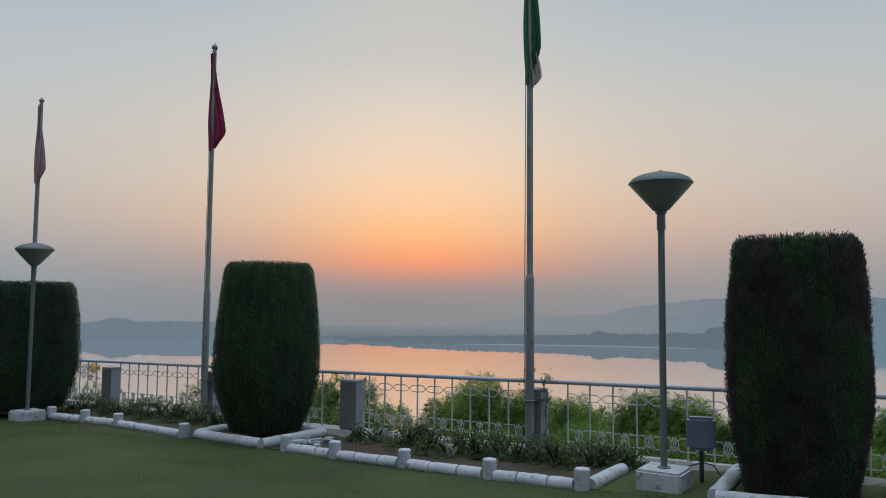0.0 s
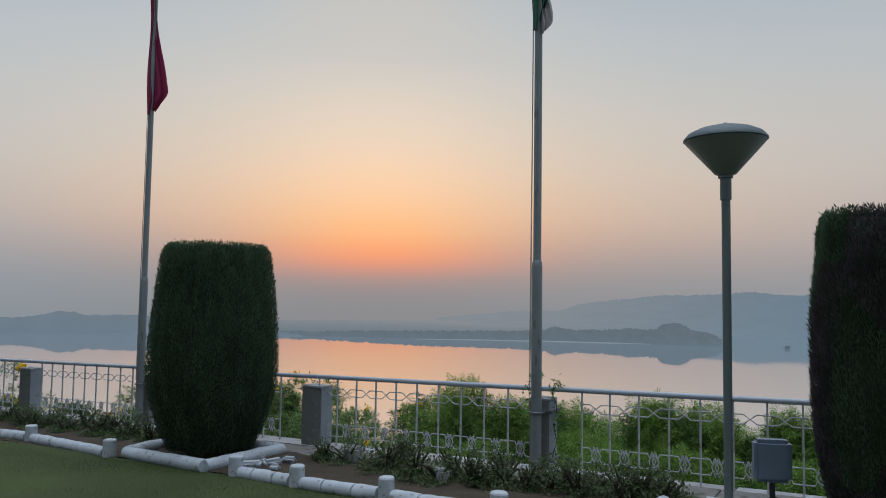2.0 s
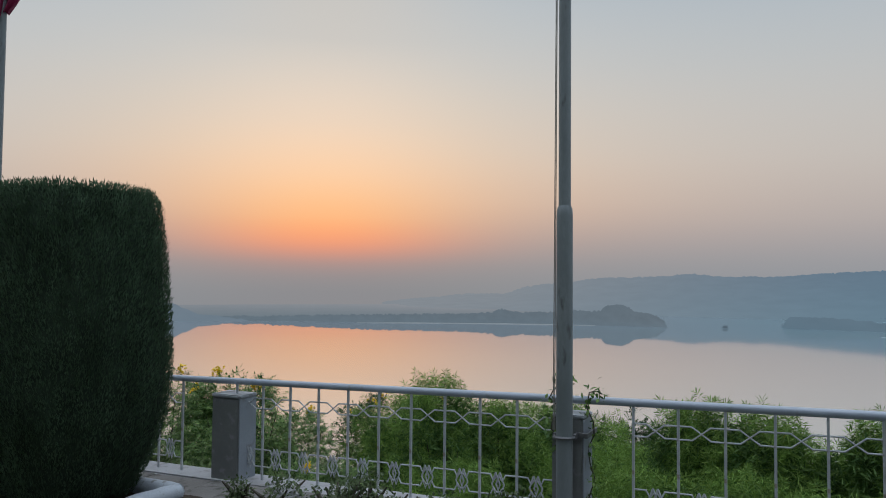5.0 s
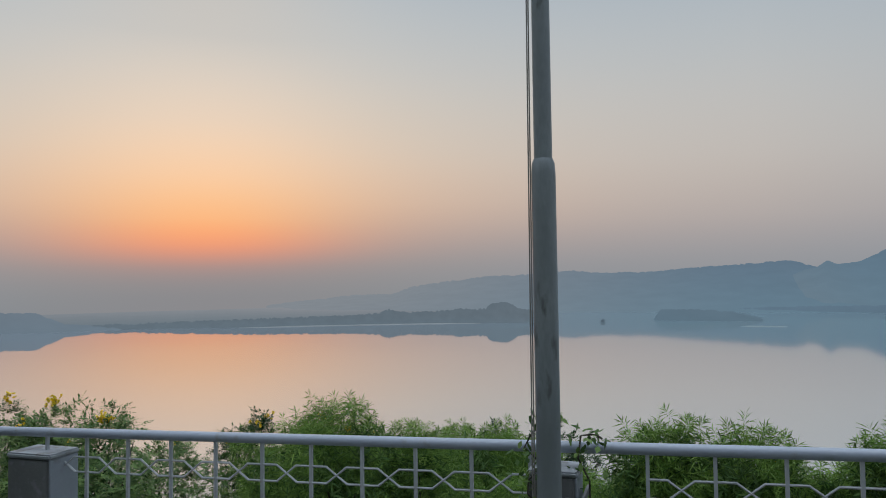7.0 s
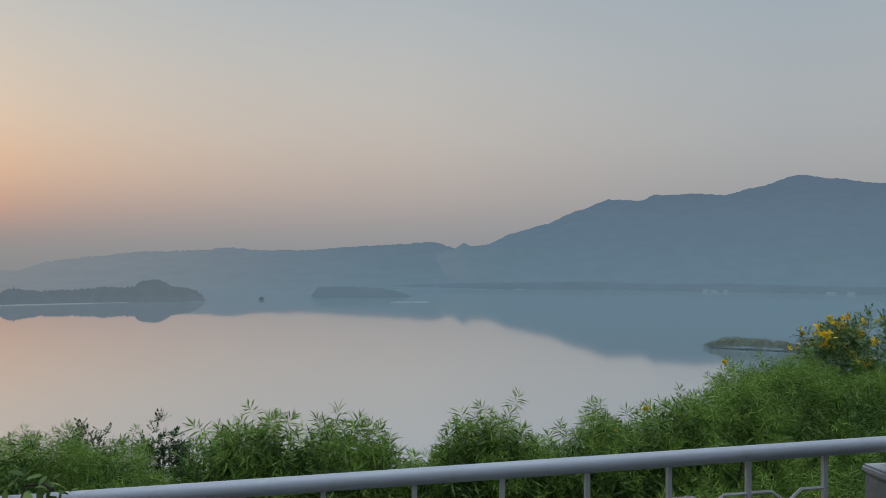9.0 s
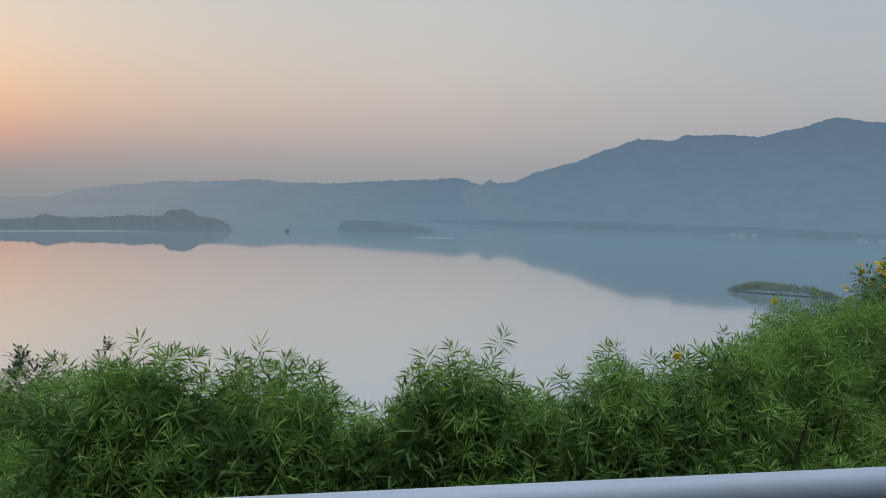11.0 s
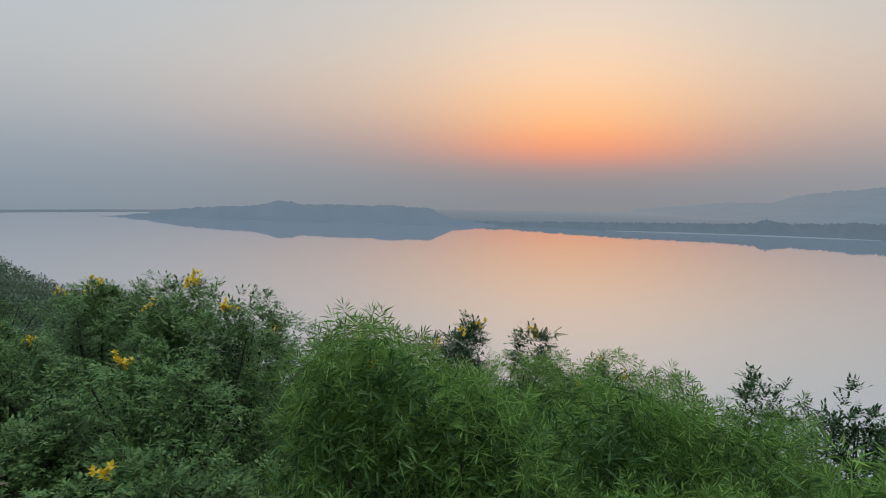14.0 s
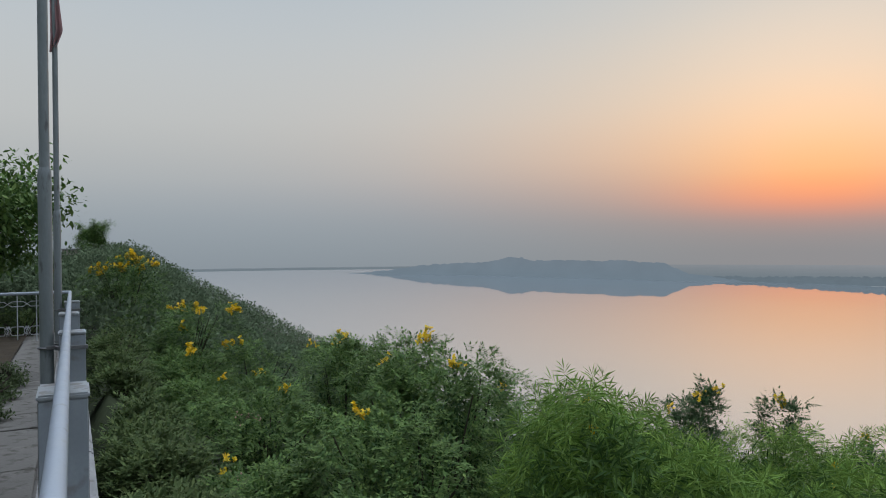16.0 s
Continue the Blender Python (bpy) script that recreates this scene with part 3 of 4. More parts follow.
                    put("band_rod:%d" % sg, lambda: band_rod(sg), M_bar, d + BAR / 2, RAIL_Z - 0.555)
                    put("diamond:%d" % sg, lambda: diamond(sg * 0.014), M_bar, d + BAR / 2, RAIL_Z - 0.555)
    return fence


railing("railing", "white-painted iron railing with a chain band and diamonds", (0, 0, 0), (1, 0),
        [(0.715, 9), (-2.25, 11), (-4.8, 9), (-7.35, 9), (-10.05, 9), (-11.3, 4), (3.25, 10), (5.95, 10), (8.65, 10)], SLOPE, (-11.4, 11.4))
railing("railing", "white-painted iron railing on a low wall at the terrace end", (-11.4, 0, -SLOPE * 11.4), (0, -1),
        [(0.2, 24)], 0.0, (0.0, 6.2))
bm = bmesh.new()
add_box(bm, (-11.55, -6.3, -0.75), (-11.25, -0.15, -0.23), 0.015, 2)
tagged(mesh_object("low_wall", bm, M_conc), "low weathered concrete wall under the end railing", "wall", kind="structure")


# ---- posts, poles, flags ----
def post(x):
    """A concrete post that the handrail passes over, with a thin paler plate on one side."""
    ob = thing("concrete_post", "square grey concrete post beside the railing", "post", "posts along the railing", (x, 0, terrace(x)))
    bm = bmesh.new()
    add_box(bm, (-0.135, -0.095, -0.05), (0.125, 0.09, 0.685), 0.008, 2)
    part("shaft", bm, M_pconc, ob)
    bm = bmesh.new()
    add_box(bm, (-0.14, -0.10, 0.685), (0.142, 0.096, 0.712), 0.008, 2)
    part("cap", bm, M_pcap, ob, "pale worn top of the post")
    bm = bmesh.new()
    add_box(bm, (0.126, -0.092, 0.0), (0.138, 0.088, 0.684), 0.003, 1)
    part("side_plate", bm, M_plate, ob, "thin pale plate on the post's side")
    return ob


for x in (-2.275, -7.60, 3.05, 5.75, 8.45):
    post(x)


def flag_mesh(length, width, folds, rng, lean):
    """A limp flag: cloth gathered along its pole, falling in folds and widening towards a torn hem."""
    bm = bmesh.new()
    rows, cols = 26, 22
    grid = []
    for j in range(rows + 1):
        q = j / rows
        row = []
        for i in range(cols + 1):
            p = i / cols
            out = 0.05 * p + width * (0.12 + 0.88 * q ** 1.2) * p
            if q > 0.86:
                out *= 1.0 - 0.55 * (q - 0.86) / 0.14
            fold = 0.05 * math.sin(p * folds * math.pi * 2 + q * 2.2) * (0.35 + 0.65 * q)
            hem = (0.10 * p * (1 - p) * math.sin(p * 9)) * q
            row.append(bm.verts.new((out * lean[0] - fold * lean[1] + 0.02 * math.sin(q * 7 + p * 3), out * lean[1] + fold * lean[0], -length * q * (1 - 0.06 * p) - hem)))
        grid.append(row)
    for j in range(rows):
        for i in range(cols):
            bm.faces.new((grid[j][i], grid[j][i + 1], grid[j + 1][i + 1], grid[j + 1][i]))
    return bm


def flagpole(x, y, top, flag_mat, flag_label, flag_top, flag_len, width, lean, lower_mat=None):
    base = terrace(x) + 0.05
    ob = thing("flagpole", "grey steel flagpole with a " + flag_label, "flagpole", "flagpoles along the railing", (x, y, base))
    joint = 1.90
    part("lower_tube", lathe([(0.0475, 0), (0.0475, joint - 0.06), (0.045, joint - 0.02), (0.037, joint)], 24), M_pole, ob, smooth=True)
    h = top - base
    part("upper_tube", lathe([(0.036, joint - 0.02), (0.035, joint + (h - joint) * 0.5), (0.030, h)], 20), M_pole, ob, smooth=True)
    part("truck", lathe([(0.034, h), (0.045, h + 0.015), (0.045, h + 0.045), (0.02, h + 0.07), (0.006, h + 0.10)], 16), M_steel, ob, "small dark pole cap", smooth=True)
    rp = bmesh.new()
    for dx in (-0.053, -0.061):
        tube([(dx, -0.02, 0.6), (dx * 0.8, -0.02, h * 0.5), (-0.04, -0.02, h - 0.02)], 0.0028, 4, rp)
    part("halyard", rp, M_rope, ob, "thin rope along the pole")
    rng = random.Random(int(x * 100))
    f = part("flag", flag_mesh(flag_len, width, 2.6, rng, lean), flag_mat, ob, flag_label, smooth=True)
    f.location = (-0.045 * lean[0], -0.045 * lean[1] - 0.02, flag_top - base)
    if lower_mat:
        g = part("flag_hem", flag_mesh(flag_len * 0.3, width * 0.55, 1.8, rng, lean), lower_mat, f, "pale lower part of the cloth", smooth=True)
        g.location = (0.065 * lean[0], 0.065 * lean[1] - 0.01, -flag_len * 0.72)
    # support post behind the tube, with two strap clamps
    bm = bmesh.new()
    add_box(bm, (-0.10, 0.078, -0.05), (0.085, 0.262, 0.655), 0.008, 2)
    sp = part("support_post", bm, M_pconc, ob, "square concrete support post")
    bm = bmesh.new()
    add_box(bm, (-0.103, 0.075, 0.655), (0.098, 0.265, 0.675), 0.007, 2)
    part("cap", bm, M_pcap, sp)
    bm = bmesh.new()
    add_box(bm, (0.086, 0.08, 0.0), (0.095, 0.26, 0.65), 0.003, 1)
    part("side_plate", bm, M_plate, sp)
    for z in (0.55, 0.13):
        bm = bmesh.new()
        tube([(0.058 * math.cos(a), 0.058 * math.sin(a), z + 0.012) for a in (math.pi * (1 + k / 8) for k in range(9))], 0.009, 6, bm)
        add_box(bm, (-0.067, -0.002, z), (-0.05, 0.09, z + 0.03), 0.002)
        add_box(bm, (0.05, -0.002, z), (0.067, 0.075, z + 0.03), 0.002)
        add_box(bm, (0.05, 0.058, z), (0.122, 0.07, z + 0.03), 0.002)
        add_box(bm, (0.11, 0.06, z), (0.122, 0.275, z + 0.03), 0.002)
        part("clamp", bm, M_steel, ob)
    return ob


flagpole(0.357, -0.178, 6.2, M_green, "limp green and white flag", 6.1, 2.05, 0.14, (0.85, 0.5), M_pale)
flagpole(-5.02, -0.14, 5.47, M_red, "limp dark red flag", 5.40, 1.52, 0.25, (0.75, 0.66))
flagpole(-10.0, -0.14, 5.37, M_dull, "limp faded red flag", 5.3, 1.5, 0.15, (0.25, 0.97))


# ---- garden lamps ----
def garden_lamp(x, y, z):
    ob = thing("garden_lamp", "grey post lamp with a conical shade on a white block", "street lamp", "lamps on the lawn edge", (x, y, z))
    bm = bmesh.new()
    add_box(bm, (-0.18, -0.18, -0.10), (0.18, 0.18, 0.145), 0.018, 2)
    for v in bm.verts:
        v.co += Vector((noise.noise(v.co * 9), noise.noise(v.co * 9 + Vector((5, 0, 0))), 0)) * 0.008
    part("base_block", bm, M_white, ob, "whitewashed concrete block")
    part("post", lathe([(0.05, 0.145), (0.05, 0.155), (0.0275, 0.16), (0.0275, 2.06)], 16), M_lamppost, ob, smooth=True)
    part("collar", lathe([(0.035, 2.06), (0.035, 2.195), (0.046, 2.20), (0.046, 2.225)], 20), M_lamppost, ob, smooth=True)
    part("shade", lathe([(0.053, 2.22), (0.066, 2.225), (0.244, 2.428), (0.25, 2.44)], 36), M_lamp, ob, "grey conical shade", smooth=True)
    cap = part("cap", lathe([(0.25, 2.438), (0.259, 2.443), (0.256, 2.454), (0.23, 2.485), (0.17, 2.514), (0.085, 2.536), (0.02, 2.543)], 36), M_lamptop, ob, "flat domed cap", smooth=True)
    part("finial", lathe([(0.016, 2.539), (0.016, 2.551), (0.008, 2.56)], 10), M_steel, cap)
    return ob


garden_lamp(2.146, -1.33, 0.21)
garden_lamp(-6.86, -1.75, -0.08)


def floodlight(x, y, z, yaw):
    ob = thing("floodlight", "grey garden floodlight on a short stake", "floodlight", "", (x, y, z))
    ob.rotation_euler = (0, 0, yaw)
    bm = bmesh.new()
    add_box(bm, (-0.115, -0.055, 0.30), (0.115, 0.055, 0.57), 0.025, 4)
    housing = part("housing", bm, M_spot, ob, smooth=False)
    bm = bmesh.new()
    add_box(bm, (-0.10, 0.051, 0.325), (0.10, 0.056, 0.545), 0.002)
    part("glass", bm, M_glass, housing, "dark front glass")
    part("stake", lathe([(0.018, -0.1), (0.018, 0.31)], 10), M_cable, ob, "black metal stake")
    part("cable", tube([(0.01, 0.0, 0.2), (-0.1, 0.02, 0.16), (-0.17, 0.05, 0.05), (-0.2, 0.06, -0.05)], 0.006, 6), M_cable, ob, "black cable")
    part("cable", tube([(0.01, 0.0, 0.2), (0.1, 0.05, 0.17), (0.18, 0.08, 0.05), (0.2, 0.09, -0.05)], 0.006, 6), M_cable, ob, "black cable")
    return ob


floodlight(2.36, -1.02, 0.17, 0.35)


# ---- clipped cypresses ----
def cypress(x, y, z, height, rx, ry, seed, waist, label, brown=0.0, square=3.0, narrow=0.20, foot=0.42):
    """A clipped bush: a core coloured dark as inner shade, under thousands of short upright sprays; waist: the widest
    level, 0 to 1.
    """
    ob = thing("clipped_cypress", label, "bush", "clipped bushes on the lawn edge", (x, y, z))
    rng = np.random.default_rng(seed)

    def prof(q):
        lo = np.clip(q / waist, 0, 1)
        up = np.clip((q - waist) / (1 - waist), 0, 1)
        r = np.where(q < waist, 1 - foot + foot * np.sin(lo * np.pi / 2) ** 0.9, 1.0 - narrow * up ** 1.8)
        return r * np.where(q > 0.94, 1 - 0.12 * ((q - 0.94) / 0.06) ** 2, 1)

    def surf(q, a):
        c, s = np.cos(a), np.sin(a)
        k = (np.abs(c) ** square + np.abs(s) ** square) ** (-1 / square)
        r = prof(q) * k
        bump = np.array([noise.noise((cc * 2.2 + seed, ss * 2.2, qq * 4)) * 0.035 + noise.noise((cc * 9 + seed, ss * 9, qq * 3)) * 0.022 for cc, ss, qq in zip(c, s, q)])
        r = r * (1 + bump)
        return np.stack([rx * r * c, ry * r * s, height * q], 1), np.stack([c, s, 0 * c], 1)

    # core: its dark colour stands for the shade between the sprays
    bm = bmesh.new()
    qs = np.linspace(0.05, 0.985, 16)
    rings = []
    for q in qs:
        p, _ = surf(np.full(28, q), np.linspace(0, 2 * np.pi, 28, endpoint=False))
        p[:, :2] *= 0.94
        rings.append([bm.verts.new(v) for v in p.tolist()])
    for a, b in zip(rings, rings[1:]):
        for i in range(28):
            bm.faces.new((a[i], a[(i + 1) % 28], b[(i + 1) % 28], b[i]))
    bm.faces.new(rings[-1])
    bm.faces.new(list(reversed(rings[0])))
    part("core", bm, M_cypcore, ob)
    part("trunk", tube([(0, 0, -0.05), (0.01, 0, 0.2), (0, 0.01, height * 0.3)], [0.06, 0.05, 0.04], 8), M_stem, ob)

    def sprays(n, q, a, top, mat, name, size):
        p, nrm = surf(q, a)
        p[:, :2] *= rng.uniform(0.93, 1.01, (n, 1))
        way = nrm * 0.42 + np.array([0, 0, 1.0]) * rng.uniform(0.5, 1.3, (n, 1)) + rng.normal(size=(n, 3)) * 0.25
        if top:
            rr = np.sqrt(rng.uniform(0, 1, n))
            p[:, :2] *= rr[:, None]
            p[:, 2] = height * (0.975 + 0.01 * rng.normal(size=n))
            way = np.array([0, 0, 1.0]) + rng.normal(size=(n, 3)) * 0.45
        v, f = leaves(p, way, rng.uniform(0.5, 1.3, n) * size, rng.uniform(0.6, 1.4, n) * size * 0.2, 0.05, rng, 0.45, True)
        return raw_mesh(name, v, f, mat, ob)

    n = 62000
    q = rng.uniform(0.02, 1.0, n) ** 0.9
    a = rng.uniform(0, 2 * np.pi, n)
    side = np.array([noise.noise((math.cos(t) * 1.6 + seed, math.sin(t) * 1.6, u * 2.2)) for t, u in zip(a, q)])
    dry = side + (0.55 - np.abs(q - 0.5)) * 0.3 < -0.28 + brown
    sprays(int((~dry).sum()), q[~dry], a[~dry], False, M_cyp, "foliage", 0.036)
    if dry.sum() > 20:
        sprays(int(dry.sum()), q[dry], a[dry], False, M_brown, "dry_foliage", 0.04)
    sprays(9000, np.full(9000, 0.97), rng.uniform(0, 2 * np.pi, 9000), True, M_cyp, "clipped_top", 0.036)
    return ob


cypress(-2.77, -1.02, 0.02, 2.09, 0.60, 0.60, 3, 0.42, "dark green clipped cypress bush in a whitewashed kerb", -0.1, 2.3)
cypress(3.10, -1.03, 0.12, 2.06, 0.50, 0.50, 5, 0.5, "dark clipped cypress bush with brown twiggy patches", 0.40, 2.6, 0.11, 0.30)
cypress(-7.60, -1.45, -0.08, 1.98, 0.70, 0.70, 8, 0.45, "large dark clipped cypress bush behind a lamp", 0.02, 2.6, 0.12, 0.3)


# ---- whitewashed kerb pipes and pegs ----
def kerb_pipe(a, b, r=0.06):
    a, b = Vector(a), Vector(b)
    bm = bmesh.new()
    d = b - a
    pts = [a + d * k / 8 for k in range(9)]
    tube(pts, [r * (0.93 if k in (0, 8) else 1.0 + 0.05 * noise.noise(p * 6)) for k, p in enumerate(pts)], 12, bm)
    for v in bm.verts:
        v.co += Vector((noise.noise(v.co * 13), noise.noise(v.co * 13 + Vector((7, 0, 0))), noise.noise(v.co * 13 + Vector((0, 7, 0))))) * 0.006
    return tagged(mesh_object("kerb_pipe", bm, M_white, smooth=True), "whitewashed concrete pipe edging the flower bed", "kerb", "kerb pipes along the bed")


def kerb_peg(x, y, h=0.17):
    bm = lathe([(0.062, -0.05), (0.064, h * 0.5), (0.062, h - 0.01), (0.054, h)], 16)
    for v in bm.verts:
        v.co += Vector((noise.noise(v.co * 15 + Vector((x, 0, 0))), noise.noise(v.co * 15 + Vector((7, y, 0))), 0)) * 0.006
    ob = mesh_object("kerb_peg", bm, M_white, smooth=True)
    ob.location = (x, y, lawn_z(x, y))
    return tagged(ob, "short round whitewashed peg standing at the kerb", "kerb peg", "pegs along the bed")


def kz(x):
    return lawn_z(x, -1.57) + 0.03


pegs = [(-6.75, -1.46), (-5.93, -1.43), (-5.16, -1.42), (-3.58, -1.57), (-1.86, -1.56), (-1.13, -1.60), (-0.25, -1.60), (0.72, -1.66), (1.60, -1.70)]
for px, py in pegs:
    kerb_peg(px, py)
line, line2 = [(-8.4, -1.55)] + pegs[:4], pegs[4:]
for seq in (line, line2):
    for (ax, ay), (bx, by) in zip(seq, seq[1:]):
        n = 3 if abs(bx - ax) > 0.6 else 2
        for k in range(n):
            p = Vector((ax + (bx - ax) * k / n, ay + (by - ay) * k / n, 0))
            q = Vector((ax + (bx - ax) * (k + 1) / n, ay + (by - ay) * (k + 1) / n, 0))
            e = (q - p).normalized() * (0.065 if k == 0 else 0.006)
            e2 = (q - p).normalized() * (0.065 if k == n - 1 else 0.006)
            kerb_pipe(p + e + Vector((0, 0, kz(p.x))), q - e2 + Vector((0, 0, kz(q.x))))
kerb_pipe((1.64, -1.63, kz(1.6)), (1.65, -0.92, kz(1.6)))
box = [(-3.42, -1.50), (-2.24, -1.57), (-2.16, -0.66), (-3.52, -0.58)]
for (ax, ay), (bx, by) in zip(box, box[1:] + box[:1]):
    mx, my = (ax + bx) / 2, (ay + by) / 2
    kerb_pipe((ax, ay, kz(ax) + 0.01), (mx, my, kz(mx) + 0.01), 0.065)
    kerb_pipe((mx, my, kz(mx) + 0.012), (bx, by, kz(bx) + 0.012), 0.065)
def kerb_shard(x, y, size, yaw, seed):
    """A broken flake of whitewashed pipe lying on the soil."""
    rr = random.Random(seed)
    bm = bmesh.new()
    add_box(bm, (-size, -size * 0.45, -0.02), (size, size * 0.45, 0.04), 0.018, 2)
    for v in bm.verts:
        v.co += Vector((rr.uniform(-0.12, 0.12) * size, rr.uniform(-0.1, 0.1) * size, rr.uniform(-0.006, 0.006)))
    ob = mesh_object("kerb_shard", bm, M_white)
    ob.location, ob.rotation_euler = (x, y, lawn_z(x, y) + 0.02), (0.05, -0.04, yaw)
    return tagged(ob, "broken piece of whitewashed pipe lying on soil", "rubble", "broken kerb pieces")


for k, (sx0, sy0, sz0, yaw) in enumerate(((-1.99, -1.30, 0.12, 0.7), (-1.86, -1.10, 0.09, 1.2), (-1.80, -0.95, 0.07, 0.2), (-2.02, -1.08, 0.06, 2.0), (-1.70, -1.25, 0.05, 0.4))):
    kerb_shard(sx0, sy0, sz0, yaw, k)


def rough_block(x, y, s, seed, mat, label):
    """A weathered lump: a rounded box knocked out of shape."""
    rr = random.Random(seed)
    bm = bmesh.new()
    add_box(bm, (-s, -s * 0.8, -0.03), (s, s * 0.8, s * 1.5), s * 0.3, 2)
    for v in bm.verts:
        v.co += Vector((rr.uniform(-1, 1), rr.uniform(-1, 1), rr.uniform(-1, 1))) * s * 0.12
    ob = mesh_object("stone", bm, mat)
    ob.location, ob.rotation_euler = (x, y, lawn_z(x, y) + 0.01), (0, 0, rr.uniform(0, 3))
    return tagged(ob, label, "stone")


rough_block(-0.18, -0.90, 0.065, 1, M_conc, "grey concrete lump in the bed's soil")
rough_block(0.60, -0.60, 0.06, 2, M_white, "whitewashed stone at the flagpole's foot")
rough_block(-1.30, -0.62, 0.09, 3, M_conc, "weathered stone beside the sparse shrubs")
for a, b in (((2.62, -1.62), (3.75, -1.60)), ((2.60, -1.58), (2.55, -0.55)), ((3.75, -1.55), (3.7, -0.5))):
    kerb_pipe((*a, kz(a[0])), (*b, kz(b[0])), 0.065)


# ---- shrubs beyond the railing ----
def stem_set(cx, cy, z0, z1, r, n, rng):
    bm = bmesh.new()
    for k in range(n):
        a = rng.uniform(0, 2 * math.pi)
        e = rng.uniform(0.2, 0.8) * r
        p0 = Vector((cx + 0.012 * math.cos(a), cy + 0.012 * math.sin(a), z0))
        p2 = Vector((cx + e * math.cos(a), cy + e * math.sin(a), z0 + (z1 - z0) * rng.uniform(0.6, 0.95)))
        p1 = p0.lerp(p2, 0.5) + Vector((0, 0, 0.1 * (z1 - z0)))
        tube([p0, p1, p2], [0.018, 0.013, 0.005], 5, bm, False)
    return bm


def crown_points(n, r, h, rng, top_bias=0.6):
    """Tips of a loose crown: several uneven mounds, most tips near their outsides."""
    k = 6
    ca = rng.uniform(0, 2 * np.pi, k)
    cr = r * 0.62 * np.sqrt(rng.uniform(0.05, 1, k))
    cx, cy, ct = cr * np.cos(ca), cr * np.sin(ca), -rng.uniform(0.0, 0.34, k) * (cr / r + 0.25)
    ct[0], cx[0], cy[0] = 0.0, cx[0] * 0.4, cy[0] * 0.4
    m = rng.integers(0, k, n)
    a = rng.uniform(0, 2 * np.pi, n)
    u = rng.uniform(0, 1, n) ** top_bias
    rad = np.sqrt(np.clip(1 - (u * 0.98) ** 2.0, 0, 1)) * rng.uniform(0.5, 1.08, n) * r * 0.62
    p = np.stack([cx[m] + rad * np.cos(a), cy[m] + rad * np.sin(a), ct[m] - h + h * u], 1)
    p[:, 2] += rng.normal(size=n) * 0.05
    return p


def oleander(x, y, top, r, seed, tips=170, flowers=3):
    """A bush of long narrow leaves in star-shaped whorls at the ends of its shoots."""
    rng = np.random.default_rng(seed)
    z0 = lay(x, y) - 0.1
    ob = thing("oleander_bush", "green oleander bush with narrow leaves beyond the railing", "bush", "bushes beyond the railing", (x, y, top))
    h = min(top - z0, 1.6)
    many = crown_points(tips * 4, r, h * 0.95, rng, 0.62)
    many[:, 2] = np.minimum(many[:, 2], rng.uniform(-0.15, 0.0, tips * 4))
    kept = [many[0]]
    for q in many[1:]:
        if ((np.array(kept) - q) ** 2).sum(1).min() > 0.07 ** 2:
            kept.append(q)
        if len(kept) >= tips:
            break
    outer = np.array(kept)
    tips = len(outer)
    tall = rng.uniform(0, 1, tips) < 0.16
    outer[tall, 2] += rng.uniform(0.03, 0.09, tall.sum())
    tip = outer
    nt = len(tip)
    out = unit(tip * np.array([1, 1, 0.3]) / r + np.array([0, 0, 0.15]))
    shoot = unit(out * 0.8 + np.array([0, 0, 0.9]) + rng.normal(size=(nt, 3)) * 0.16)
    ref = unit(np.cross(shoot, np.array([0.3, 0.2, 1.0])))
    ref2 = np.cross(shoot, ref)
    size = rng.uniform(0.75, 1.2, nt)
    B, Wy, Ln = [], [], []
    per = 24
    for k in range(per):
        q = k / per
        ang = k * 2.4 + rng.uniform(-0.3, 0.3, nt)
        rad = ref * np.cos(ang)[:, None] + ref2 * np.sin(ang)[:, None]
        lift = np.radians(-22 + 88 * q) + rng.normal(size=nt) * 0.12
        B.append(tip - shoot * (0.085 * (1 - q) * size)[:, None])
        Wy.append(rad * np.cos(lift)[:, None] + shoot * np.sin(lift)[:, None])
        Ln.append(rng.uniform(0.085, 0.12, nt) * (1.0 - 0.35 * q) * size)
    B, Wy, Ln = np.concatenate(B), np.concatenate(Wy), np.concatenate(Ln)
    W = rng.uniform(0.0062, 0.0088, len(Ln))
    v, f = leaves(B, Wy, Ln, W, 0.24, rng, 0.5, True, 0.12)
    raw_mesh("foliage", v, f, M_olea, ob)
    # inner leaves in the darkened colour, standing for shade within the crown
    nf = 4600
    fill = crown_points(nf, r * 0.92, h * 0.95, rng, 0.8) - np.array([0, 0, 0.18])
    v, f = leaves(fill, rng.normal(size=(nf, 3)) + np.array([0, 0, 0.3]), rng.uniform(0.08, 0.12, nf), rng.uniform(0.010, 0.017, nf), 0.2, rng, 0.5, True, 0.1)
    raw_mesh("inner_foliage", v, f, M_shadeolea, ob)
    part("branchwork", stem_set(0, 0, z0 - top, -0.25, r, 6, rng), M_stem, ob)
    if flowers:
        pick = rng.choice(tips, flowers)
        blossoms(ob, tip[pick] + out[pick] * 0.02 - np.array([0, 0, 0.05]), 0.034, rng, M_yellow, True)
    return ob


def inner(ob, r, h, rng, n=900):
    """Leaves deep inside, their colour darkened for the shade there."""
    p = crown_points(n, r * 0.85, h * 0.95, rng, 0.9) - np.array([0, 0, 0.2])
